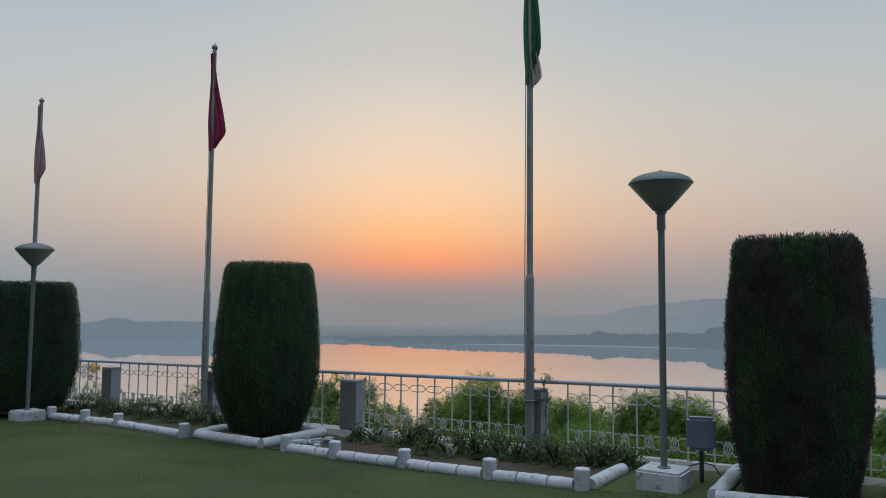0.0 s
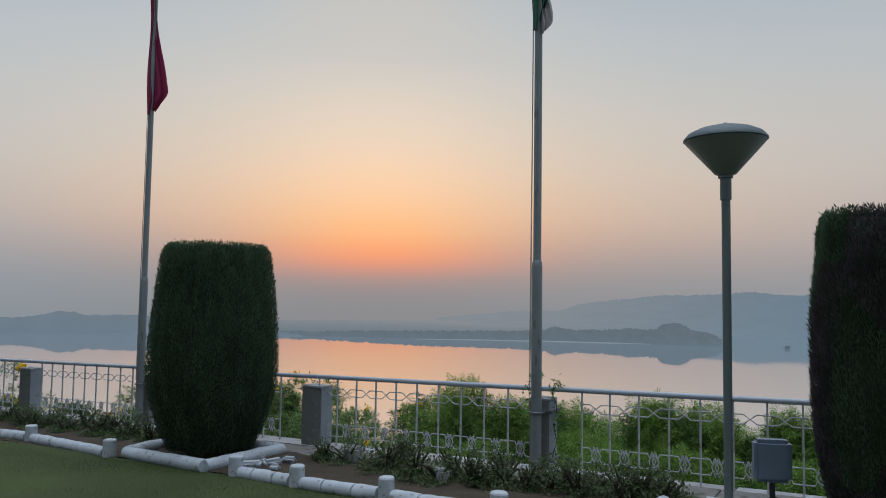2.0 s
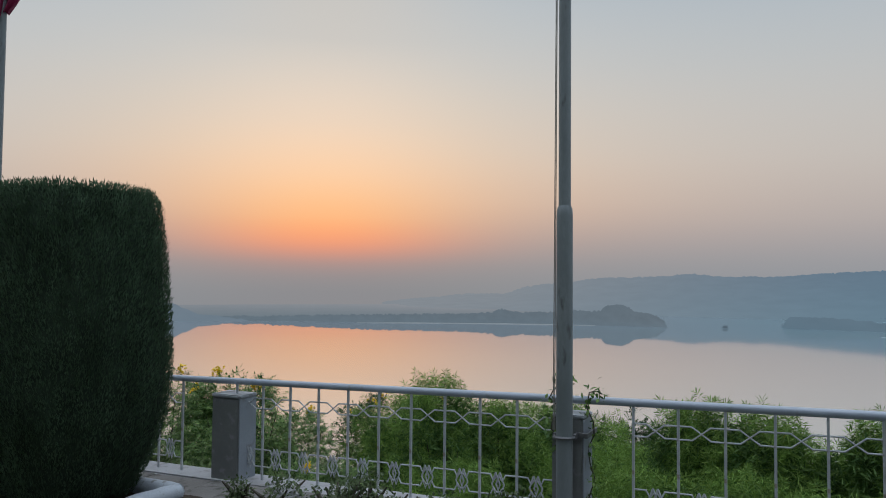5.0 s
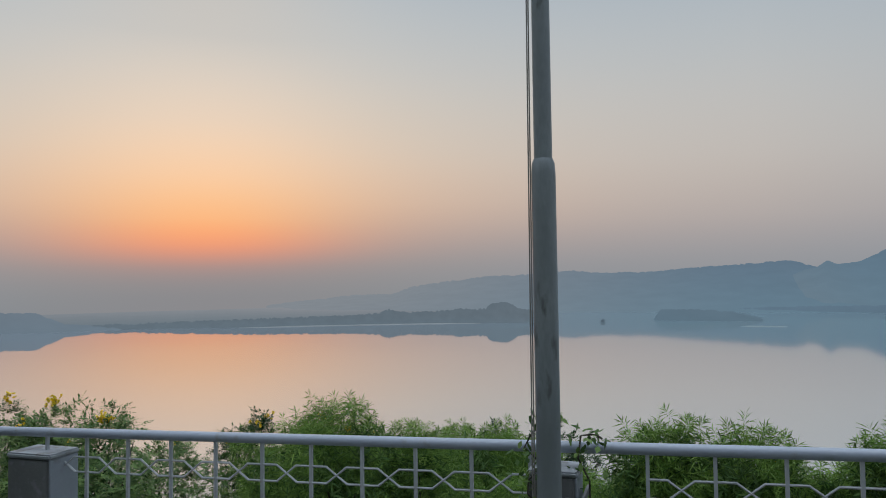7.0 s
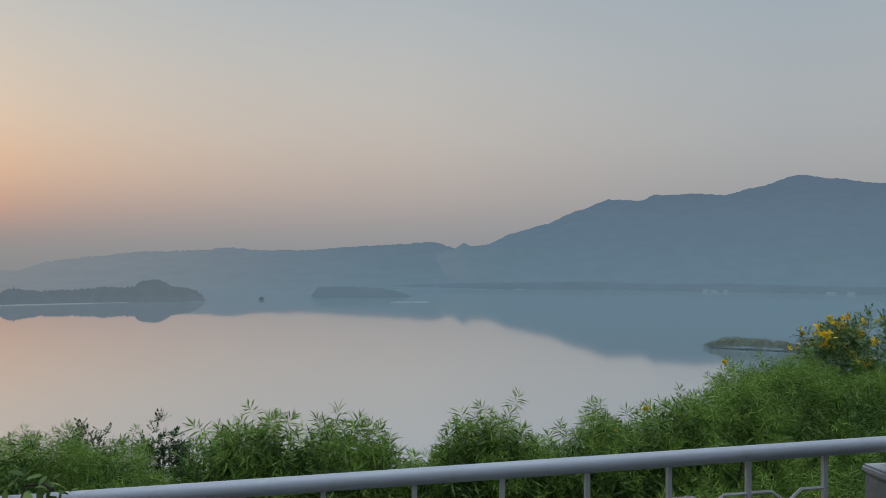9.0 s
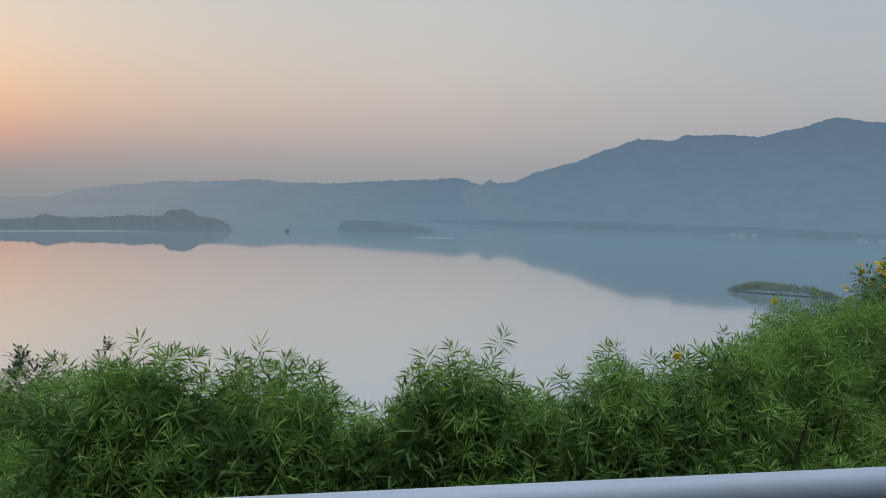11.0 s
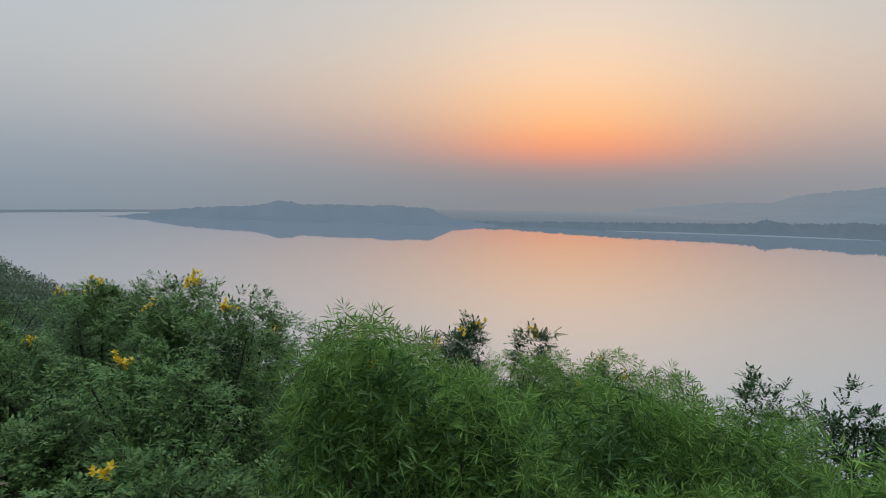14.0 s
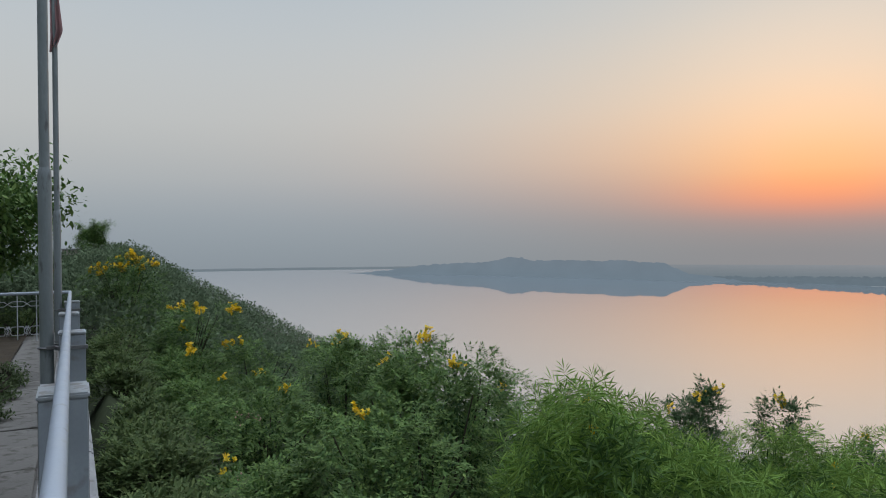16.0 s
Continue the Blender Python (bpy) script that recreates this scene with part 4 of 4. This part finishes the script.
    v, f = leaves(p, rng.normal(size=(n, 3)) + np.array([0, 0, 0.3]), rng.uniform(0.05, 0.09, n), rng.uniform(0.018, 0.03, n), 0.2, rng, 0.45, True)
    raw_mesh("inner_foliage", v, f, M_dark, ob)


def blossoms(ob, places, size, rng, mat, trumpet=False, cluster=1):
    P = np.repeat(places, cluster, 0) + rng.normal(size=(len(places) * cluster, 3)) * (0.035 if cluster > 1 else 0.0)
    n = len(P)
    B, Wy = [], []
    face = unit(rng.normal(size=(n, 3)) + np.array([0, -0.5, 0.4]))
    ref = unit(np.cross(face, np.array([0.3, 0.2, 1.0])))
    ref2 = np.cross(face, ref)
    for k in range(6):
        a = k * math.pi / 3
        B.append(P)
        Wy.append((ref * math.cos(a) + ref2 * math.sin(a)) * (0.5 if trumpet else 0.9) + face * (1.0 if trumpet else 0.45))
    B, Wy = np.concatenate(B), np.concatenate(Wy)
    v, f = leaves(B, Wy, np.full(len(B), size * (1.6 if trumpet else 1.0)), np.full(len(B), size * 0.8), 0.0, rng, 0.6)
    return raw_mesh("blossoms", v, f, mat, ob)


def elder(x, y, top, r, seed, twigs=260, flowers=10, name="elder_bush", label="leafy green bush with clusters of yellow flowers", mat=None, spray=True, clusters=5):
    """A bush of feathered leaves: each twig carries opposite pointed leaflets."""
    rng = np.random.default_rng(seed)
    mat = mat or M_elder
    z0 = lay(x, y) - 0.1
    ob = thing(name, label, "bush", "bushes beyond the railing", (x, y, top))
    h = min(top - z0, 1.9)
    tip = crown_points(twigs, r, h * 0.95, rng, 0.65)
    tip[:, 2] = np.minimum(tip[:, 2], rng.uniform(-0.15, 0.04, twigs))
    out = unit(tip * np.array([1, 1, 0.35]) + np.array([0, 0, 0.3]))
    B, Wy, Ln = [], [], []
    for s in range(5):
        fr = unit(out + rng.normal(size=(twigs, 3)) * 0.55 + np.array([0, 0, 0.15]))
        side = unit(np.cross(fr, np.array([0, 0, 1.0]) + rng.normal(size=(twigs, 3)) * 0.3))
        L = rng.uniform(0.12, 0.19, twigs)
        for k in range(4):
            q = 0.25 + 0.22 * k
            base = tip + fr * (L * q)[:, None] - np.array([0, 0, 1.0]) * (L * q * q * 0.3)[:, None]
            for sg in (1, -1):
                B.append(base)
                Wy.append(side * sg * 0.9 + fr * 0.6 - np.array([0, 0, 0.15]))
                Ln.append(rng.uniform(0.042, 0.066, twigs) * (1 - 0.12 * k))
        B.append(tip + fr * (L * 0.95)[:, None] - np.array([0, 0, 1.0]) * (L * 0.27)[:, None])
        Wy.append(fr - np.array([0, 0, 0.2]))
        Ln.append(rng.uniform(0.045, 0.066, twigs))
    B, Wy, Ln = np.concatenate(B), np.concatenate(Wy), np.concatenate(Ln)
    v, f = leaves(B, Wy, Ln, Ln * rng.uniform(0.34, 0.46, len(Ln)), 0.2, rng, 0.42, True)
    raw_mesh("foliage", v, f, mat, ob)
    part("branchwork", stem_set(0, 0, z0 - top, -0.05, r, 10, rng), M_stem, ob)
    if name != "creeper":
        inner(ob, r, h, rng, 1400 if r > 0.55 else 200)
    if flowers:
        o = np.argsort(-tip[:, 2] + rng.uniform(0, 0.5, twigs))[: flowers * 3]
        pick = rng.choice(o, flowers)
        blossoms(ob, tip[pick] + out[pick] * 0.10 + np.array([0, 0, 0.03]), 0.034 if x > -11 else 0.055, rng, M_yellow, False, clusters + 1)
    return ob


n = 0
for x, y, top, r in ((0.62, 2.4, 0.50, 0.30), (0.86, 2.4, 0.56, 0.34), (1.18, 2.35, 0.53, 0.34), (1.46, 2.4, 0.43, 0.28), (1.74, 2.45, 0.28, 0.26), (2.04, 2.4, 0.47, 0.26), (2.24, 2.4, 0.52, 0.30), (2.60, 2.5, 0.34, 0.32), (2.90, 2.45, 0.50, 0.32),
                     (3.22, 2.5, 0.50, 0.36), (3.62, 2.6, 0.58, 0.42), (4.1, 2.9, 0.60, 0.5), (4.7, 3.4, 0.60, 0.65), (5.3, 3.9, 0.58, 0.7),
                     (0.5, 1.75, 0.08, 0.5), (1.1, 1.65, 0.14, 0.5), (1.7, 1.7, 0.06, 0.5), (2.3, 1.7, 0.10, 0.5), (2.9, 1.8, 0.12, 0.5), (3.5, 1.9, 0.18, 0.55), (4.3, 2.1, 0.22, 0.65), (-0.35, 2.7, 0.02, 0.5), (-0.1, 3.4, -0.12, 0.55),
                     (0.8, 2.8, 0.28, 0.5), (1.3, 2.75, 0.26, 0.5), (1.75, 2.9, 0.08, 0.45), (2.2, 2.8, 0.26, 0.45), (2.75, 2.9, 0.22, 0.5), (3.3, 3.0, 0.34, 0.55), (-0.7, 3.9, 0.04, 0.5), (-0.75, 4.6, -0.10, 0.5),
                     (0.2, 4.0, -0.3, 0.7), (2.7, 3.6, -0.25, 0.7), (1.4, 3.4, -0.3, 0.8), (0.7, 3.3, -0.2, 0.7), (5.6, 4.4, 0.48, 0.8),
                     (-1.62, 2.3, 0.60, 0.50), (-1.15, 2.6, 0.40, 0.45), (-0.95, 3.4, 0.26, 0.5), (-2.6, 5.3, -0.25, 0.8), (-1.6, 4.6, -0.02, 0.5), (-2.7, 3.2, 0.25, 0.7),
                     (3.3, 2.7, -0.25, 0.9), (1.2, 2.6, -0.35, 0.9), (-0.1, 2.5, -0.05, 0.8), (5.9, 2.6, 0.15, 0.9), (2.2, 2.7, -0.4, 0.8), (4.6, 2.6, -0.1, 0.8),
                     (0.3, 1.5, -0.35, 0.7), (-1.2, 1.6, 0.0, 0.6), (2.0, 3.9, -0.5, 0.7), (3.2, 3.7, -0.35, 0.7), (0.0, 3.6, -0.35, 0.7), (-1.9, 3.9, -0.2, 0.7), (-3.2, 4.4, -0.3, 0.8), (5.3, 3.4, -0.1, 0.8), (6.3, 4.2, 0.45, 0.9), (7.6, 3.4, 0.45, 0.9), (9.0, 4.0, 0.5, 1.0), (7.6, 5.2, 0.35, 0.9),
                     (4.4, 3.6, -0.02, 0.75), (5.1, 3.8, 0.16, 0.75), (5.7, 4.8, 0.30, 0.75), (-0.35, 4.5, -0.35, 0.5)):
    n += 1
    oleander(x, y, top, r * 1.22, 100 + n, int(250 + 640 * r * r), 1 + n % 3)
for x, y, top, r, fl in ((-5.3, 3.4, 0.22, 0.7, 5), (-6.8, 3.6, 0.10, 0.75, 3), (-3.9, 2.2, 0.02, 0.75, 4), (-4.7, 2.9, 0.12, 0.7, 6), (-8.3, 3.3, -0.15, 0.9, 6), (-9.9, 4.0, -0.28, 1.0, 3),
                         (-6.3, 1.8, -0.35, 0.8, 2), (-8.5, 1.6, -0.5, 0.8, 4), (-12.3, 3.0, -0.6, 1.0, 8), (-11.0, 1.7, -0.5, 0.8, 6), (-12.8, 1.9, 0.08, 0.9, 24), (-16.2, 1.1, 0.95, 1.0, 64),
                         (7.15, 5.6, 0.68, 0.75, 60), (-2.6, 1.5, -0.3, 0.7, 2), (-4.2, 1.3, -0.5, 0.7, 2), (-5.5, 4.8, -0.5, 0.9, 3), (-7.5, 5.2, -0.6, 1.0, 3), (8.0, 6.2, 0.7, 0.9, 10)):
    n += 1
    bush = elder(x, y, top, r * 1.1, 300 + n, int(230 + 320 * r * r), (fl + 1) // 2)
    if y < 1.9 and x > -7:
        rr = np.random.default_rng(n)
        spots = np.stack([rr.uniform(-0.4, 0.5, 5), -rr.uniform(0.1, 0.5, 5), -rr.uniform(0.02, 0.25, 5)], 1)
        tagged(blossoms(bush, spots, 0.014, rr, M_pink, False, 5), "small pale pink flower heads")
for x, y, top, r in ((-4.05, 6.6, -0.36, 0.34), (-4.95, 6.6, -0.45, 0.36), (-5.6, 6.9, -0.7, 0.6), (-3.4, 6.9, -0.8, 0.5), (-1.4, 6.4, -0.42, 0.42), (-0.6, 6.1, -0.30, 0.36), (-0.5, 6.9, -0.75, 0.5)):
    n += 1
    elder(x, y, top, r, 500 + n, int(110 + 140 * r), 2 if x < -3 else 0, "dark_shrub", "dark leafy shrub standing against the bright water", M_dark)
for x, y, top, r in ((-3.4, 0.55, -0.25, 0.34), (-4.6, 0.5, -0.1, 0.32), (-5.9, 0.55, -0.2, 0.36), (-7.3, 0.5, -0.1, 0.34), (-9.0, 0.6, -0.15, 0.4), (-10.6, 0.6, -0.1, 0.4), (-2.7, 0.6, -0.5, 0.35), (-2.4, 0.42, -0.22, 0.3), (-3.0, 0.45, -0.2, 0.3), (-2.1, 0.5, -0.3, 0.32), (-1.5, 0.52, -0.22, 0.34), (-0.9, 0.5, -0.2, 0.32), (-3.9, 0.5, -0.12, 0.34), (-12.6, -0.7, 0.15, 0.6), (-13.2, -2.2, 0.5, 0.9), (-13.0, 0.9, -0.2, 0.7)):
    n += 1
    elder(x, y, top, r, 600 + n, 140, 0, "creeper", "dull green creeper growing up the outside of the plinth", M_creep)


def vine(x, y, z, seed, reach):
    """A thin climber on a post: a wiry stem with small leaves."""
    rng = np.random.default_rng(seed)
    ob = thing("vine", "thin wiry climber with small leaves on the post", "vine", "", (x, y, z))
    pts = [Vector((0.03 * math.sin(k * 1.7 + seed), 0.03 * math.cos(k * 1.3), k * reach / 9)) for k in range(10)]
    pts += [Vector((0.025 * k, -0.015 * k, reach + 0.02 * k - 0.006 * k * k)) for k in (1, 2, 3)]
    part("branchwork", tube(pts, 0.004, 5), M_stem, ob)
    m = 110
    base = np.array([pts[i] for i in rng.integers(1, len(pts), m)]) + rng.normal(size=(m, 3)) * 0.025
    v, f = leaves(base, rng.normal(size=(m, 3)) + np.array([0, -0.3, 0]), rng.uniform(0.025, 0.045, m), rng.uniform(0.014, 0.024, m), 0.3, rng)
    raw_mesh("foliage", v, f, M_elder, ob)
    return ob


vine(0.475, -0.03, 0.12, 3, 0.74)
vine(0.285, -0.125, 0.52, 5, 0.40)

# ---- small shrubs in the bed ----
def bed_shrub(x, y, r, h, seed):
    rng = np.random.default_rng(seed)
    z = lawn_z(x, y)
    ob = thing("bed_shrub", "small leafy dark green shrub in the flower bed", "shrub", "shrubs in the flower bed", (x, y, z))
    m = int(1000 * r / 0.22)
    p = crown_points(m, r, h, rng, 0.9) + np.array([0, 0, h])
    p[:, 2] = np.clip(p[:, 2], 0.02, h * 1.1)
    v, f = leaves(p, rng.normal(size=(m, 3)) + np.array([0, 0, 0.6]), rng.uniform(0.02, 0.045, m), rng.uniform(0.012, 0.022, m), 0.2, rng, 0.45, True)
    raw_mesh("foliage", v, f, M_bed, ob)
    part("branchwork", stem_set(0, 0, 0.0, h, r, 8, rng), M_stem, ob)
    return ob


rnd = random.Random(4)
x = -7.2
while x < 1.6:
    if not -3.5 < x < -2.0:
        for yy in ((-0.82, -0.60) if not -2.0 < x < -1.0 else (-0.60,)):
            if rnd.random() < (0.08 if x > -1.0 or x < -3.5 else 0.3):
                continue
            bed_shrub(x + rnd.uniform(-0.08, 0.08), yy + rnd.uniform(-0.06, 0.06), rnd.uniform(0.17, 0.26), rnd.uniform(0.13, 0.25) + (0.02 if x > -1.0 else 0.0), int(x * 50) % 997 + int(yy * -100))
    x += rnd.uniform(0.19, 0.29) if x > -1.8 else rnd.uniform(0.26, 0.4)


# ---- hillside woods ----
def hillside():
    rng = np.random.default_rng(77)
    B, Wy, Ln = [], [], []
    for k in range(1900):
        x = -rng.uniform(13, 150) if k < 1500 else -rng.uniform(13.5, 48)
        y = rng.uniform(0.0, 1.0) ** 1.3 * 60 + 1.0 if k < 1500 else rng.uniform(-3.5, 9)
        z = lay(x, y)
        if z < WATER + 1:
            continue
        far = 0.4 + 0.6 * min(1, (-x) / 90)
        r = rng.uniform(0.8, 2.3) * far
        m = 260 if x > -50 else 110
        d = unit(rng.normal(size=(m, 3)))
        d[:, 2] = np.abs(d[:, 2])
        p = np.array([x, y, z - r * 0.18]) + d * r * rng.uniform(0.82, 1.0, (m, 1)) * np.array([1, 1, 0.95])
        B.append(p)
        Wy.append(d + rng.normal(size=(m, 3)) * 0.6)
        Ln.append(rng.uniform(0.3, 0.6, m) * r * 0.25)
    B, Wy, Ln = np.concatenate(B), np.concatenate(Wy), np.concatenate(Ln)
    v, f = leaves(B, Wy, Ln, Ln * 0.65, 0.1, rng, 0.45, True, 0.3)
    return tagged(raw_mesh("hillside_woods", v, f, M_hillleaf), "dense scrub and trees covering the hillside above the lake", "woods", kind="stuff")


hillside()


def tree(x, y, height, crown_r, seed, label, base=None):
    rng = np.random.default_rng(seed)
    z = lay(x, y) if base is None else base
    ob = thing("tree", label, "tree", "", (x, y, z))
    part("trunk", tube([(0, 0, -0.2), (0.1, 0, height * 0.3), (0.0, 0.1, height * 0.75)], [0.16, 0.12, 0.05], 10), M_stem, ob)
    limbs, B, Wy, Ln = bmesh.new(), [], [], []
    for k in range(16):
        a = rng.uniform(0, 6.28)
        h0 = height * rng.uniform(0.25, 0.7)
        e = crown_r * rng.uniform(0.55, 1.05)
        end = Vector((e * math.cos(a), e * math.sin(a), min(height, h0 + rng.uniform(0.1, 0.45) * height)))
        tube([(0.05, 0, h0), (end * 0.5 + Vector((0, 0, h0 * 0.5 + 0.1))), end], [0.05, 0.035, 0.012], 5, limbs, False)
        for c in range(30):
            q = rng.uniform(0.4, 1.05)
            p0 = np.array(Vector((0.05, 0, h0)).lerp(end, q)) + rng.normal(size=3) * 0.22
            m = 60
            B.append(p0 + rng.normal(size=(m, 3)) * np.array([0.22, 0.22, 0.16]))
            Wy.append(rng.normal(size=(m, 3)) + np.array([0, 0, 0.2]))
            Ln.append(rng.uniform(0.09, 0.15, m))
    part("limbs", limbs, M_stem, ob)
    B, Wy, Ln = np.concatenate(B), np.concatenate(Wy), np.concatenate(Ln)
    v, f = leaves(B, Wy, Ln, Ln * 0.5, 0.15, rng)
    raw_mesh("crown", v, f, M_elder, ob)
    return ob


tree(-13.2, -1.9, 3.2, 1.6, 9, "leafy dark tree standing beyond the terrace end", -0.6)
tree(-15.5, -3.6, 3.8, 1.8, 12, "leafy dark tree standing beyond the terrace end", -0.6)


# ---- lake details ----
def islet():
    rng = np.random.default_rng(5)
    ob = thing("reed_islet", "small scrubby islet in the lake", "islet", "", polar(-31.8, 425, WATER))
    ob.rotation_euler = (0, 0, radians(-31.8))
    B, Wy, Ln = [], [], []
    for k in range(60):
        u = rng.uniform(-1, 1)
        if 0.30 < u < 0.42:
            continue
        hgt = (5.6 if u < 0.3 else 4.4) * (1 - abs(u) ** 4) * rng.uniform(0.7, 1.1) + 0.6
        m = 80
        d = unit(rng.normal(size=(m, 3)))
        d[:, 2] = np.abs(d[:, 2])
        B.append(np.array([u * 25, rng.uniform(-3, 3), hgt * 0.3]) + d * np.array([2.6, 2.0, hgt * 0.65]))
        Wy.append(d + rng.normal(size=(m, 3)) * 0.5)
        Ln.append(rng.uniform(0.7, 1.5, m))
    B, Wy, Ln = np.concatenate(B), np.concatenate(Wy), np.concatenate(Ln)
    v, f = leaves(B, Wy, Ln, Ln * 0.6, 0.1, rng)
    # scrub and bank glow: haze and mottled shading are painted into the emission
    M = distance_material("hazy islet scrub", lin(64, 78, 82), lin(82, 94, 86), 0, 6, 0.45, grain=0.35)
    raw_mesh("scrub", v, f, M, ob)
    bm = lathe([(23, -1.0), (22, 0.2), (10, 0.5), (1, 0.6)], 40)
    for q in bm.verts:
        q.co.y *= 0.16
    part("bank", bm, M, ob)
    return ob


islet()


def boat():
    ob = thing("boat", "small dark round-topped boat far out on the lake", "boat", "", polar(5.28, 850, WATER))
    # haze over the boat is put into its emission colour
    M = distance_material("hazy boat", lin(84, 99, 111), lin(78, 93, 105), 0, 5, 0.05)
    bm = lathe([(1.6, -0.3), (2.6, 0.4), (2.9, 1.2), (2.7, 1.25)], 20)
    for v in bm.verts:
        v.co.y *= 0.5
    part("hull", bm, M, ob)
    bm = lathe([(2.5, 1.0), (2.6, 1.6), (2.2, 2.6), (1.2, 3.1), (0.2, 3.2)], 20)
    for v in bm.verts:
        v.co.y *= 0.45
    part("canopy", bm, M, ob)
    return ob


boat()


def shore_strip(name, label, category, az0, az1, d, height, depth, mat):
    """A thin pale strip along the waterline, following the shore's bend."""
    verts, faces = [], []
    n = 24
    for k in range(n + 1):
        a = az0 + (az1 - az0) * k / n
        dd = d(a) if callable(d) else d
        h = height * (0.7 + 0.5 * abs(noise.noise((a * 2.3, 4.0, 1.0)))) * min(1.0, 0.25 + 4.0 * min(k, n - k) / n)
        verts += [polar(a, dd, WATER - 0.4), polar(a, dd + 0.3, WATER + h), polar(a, dd + depth, WATER + h), polar(a, dd + depth, WATER - 0.4)]
    for k in range(n):
        for j in range(3):
            faces.append((k * 4 + j, k * 4 + j + 1, k * 4 + j + 5, k * 4 + j + 4))
    return tagged(raw_mesh(name, verts, faces, mat), label, category, kind="structure")


# both pale strips emit a colour with the haze mixed in
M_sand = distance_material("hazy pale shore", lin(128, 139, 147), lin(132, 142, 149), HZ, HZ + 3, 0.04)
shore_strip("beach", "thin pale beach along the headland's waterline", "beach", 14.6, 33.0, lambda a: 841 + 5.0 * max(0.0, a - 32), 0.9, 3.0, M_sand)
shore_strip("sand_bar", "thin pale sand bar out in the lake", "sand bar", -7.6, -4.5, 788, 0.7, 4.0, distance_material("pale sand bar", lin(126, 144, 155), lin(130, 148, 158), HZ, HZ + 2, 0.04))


def far_house(az, d, w, h):
    """A small pale building on the far shore, with a flat roof slab."""
    ob = thing("house", "small pale house on the far shore in haze", "house", "houses on the far shore", polar(az, d, WATER))
    ob.rotation_euler = (0, 0, radians(az))
    bm = bmesh.new()
    add_box(bm, (-w / 2, -3, -1), (w / 2, 3, h), 0.05)
    part("wall", bm, M_farwall, ob)
    bm = bmesh.new()
    add_box(bm, (-w / 2 - 0.4, -3.4, h), (w / 2 + 0.4, 3.4, h + 0.6), 0.05)
    part("roof", bm, M_farroof, ob)


# walls and roofs emit haze-tinted colours in place of air light
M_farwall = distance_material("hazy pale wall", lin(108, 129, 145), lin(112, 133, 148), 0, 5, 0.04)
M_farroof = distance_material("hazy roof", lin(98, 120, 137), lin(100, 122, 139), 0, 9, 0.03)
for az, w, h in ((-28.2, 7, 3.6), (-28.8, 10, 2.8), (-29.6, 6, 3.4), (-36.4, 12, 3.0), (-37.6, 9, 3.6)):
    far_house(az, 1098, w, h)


def house(x, y, z):
    """A small flat-roofed house high on the wooded hillside."""
    ob = thing("house", "small pale flat-roofed house among hillside trees", "house", "", (x, y, z))
    bm = bmesh.new()
    add_box(bm, (-2, -2.5, -1), (2, 2.5, 1.9), 0.03)
    part("wall", bm, M_wall, ob)
    bm = bmesh.new()
    add_box(bm, (-2.2, -2.7, 1.9), (2.2, 2.7, 2.1), 0.03)
    part("roof", bm, M_conc, ob)
    for yy in (-1.2, 1.0):
        bm = bmesh.new()
        add_box(bm, (1.98, yy - 0.4, 0.3), (2.03, yy + 0.4, 1.3), 0.01)
        part("window", bm, M_glass, ob)
    return ob


house(-96, 1.5, -1.6)
tree(-92, 2.2, 6.0, 1.6, 31, "tall dark tree on the hillside crest", -2.6)


# ---- grass blades at the near edge ----
def grass():
    rng = np.random.default_rng(21)
    n = 120000
    x = rng.uniform(-9, 5, n)
    y = -1.64 - rng.uniform(0, 1, n) ** 1.4 * 5.0
    z = np.array([lawn_z(a, b) for a, b in zip(x, y)]) - 0.005
    base = np.stack([x, y, z], 1)
    v, f = leaves(base, np.clip(rng.normal(size=(n, 3)) * 0.4, -0.7, 0.7) + np.array([0, 0, 1.0]), rng.uniform(0.010, 0.020, n), rng.uniform(0.003, 0.005, n), 0.0, rng, 0.3, True)
    return tagged(raw_mesh("grass", v, f, M_blade), "short mown grass blades of the lawn", "grass", kind="stuff")


grass()


# ---- paving slabs of the walkway ----
def slab_mesh(w, d, seed):
    rr = random.Random(seed)
    bm = bmesh.new()
    add_box(bm, (-w / 2, -d / 2, -0.02), (w / 2, d / 2, 0.018), 0.006, 1)
    for v in bm.verts:
        v.co += Vector((rr.uniform(-0.006, 0.006), rr.uniform(-0.006, 0.006), rr.uniform(-0.003, 0.003)))
    return bm


slabs = [part("paving_slab", slab_mesh(0.58, 0.46, k), M_pave, path) for k in range(4)]
for k, s in enumerate(slabs):
    s.location = (-11.0 + 0.60 * k, -0.39, lawn_z(-11.0 + 0.60 * k, -0.4) - 0.03)
for k in range(4, 34):
    x = -11.0 + 0.60 * k
    share("paving_slab", slabs[(k * 7) % 4], path, (x, -0.39 + rnd.uniform(-0.01, 0.01), lawn_z(x, -0.4) - 0.03 + rnd.uniform(-0.006, 0.006)), (rnd.uniform(-0.01, 0.01), -0.03 + rnd.uniform(-0.01, 0.01), rnd.uniform(-0.015, 0.015)))


# ---- from plan units to metres ----
sized = set()
for ob in list(scene.objects):
    if ob == cam:
        continue
    ob.location *= UNIT
    if ob.type == "MESH" and ob.data.name not in sized:
        sized.add(ob.data.name)
        ob.data.transform(Matrix.Scale(UNIT, 4))
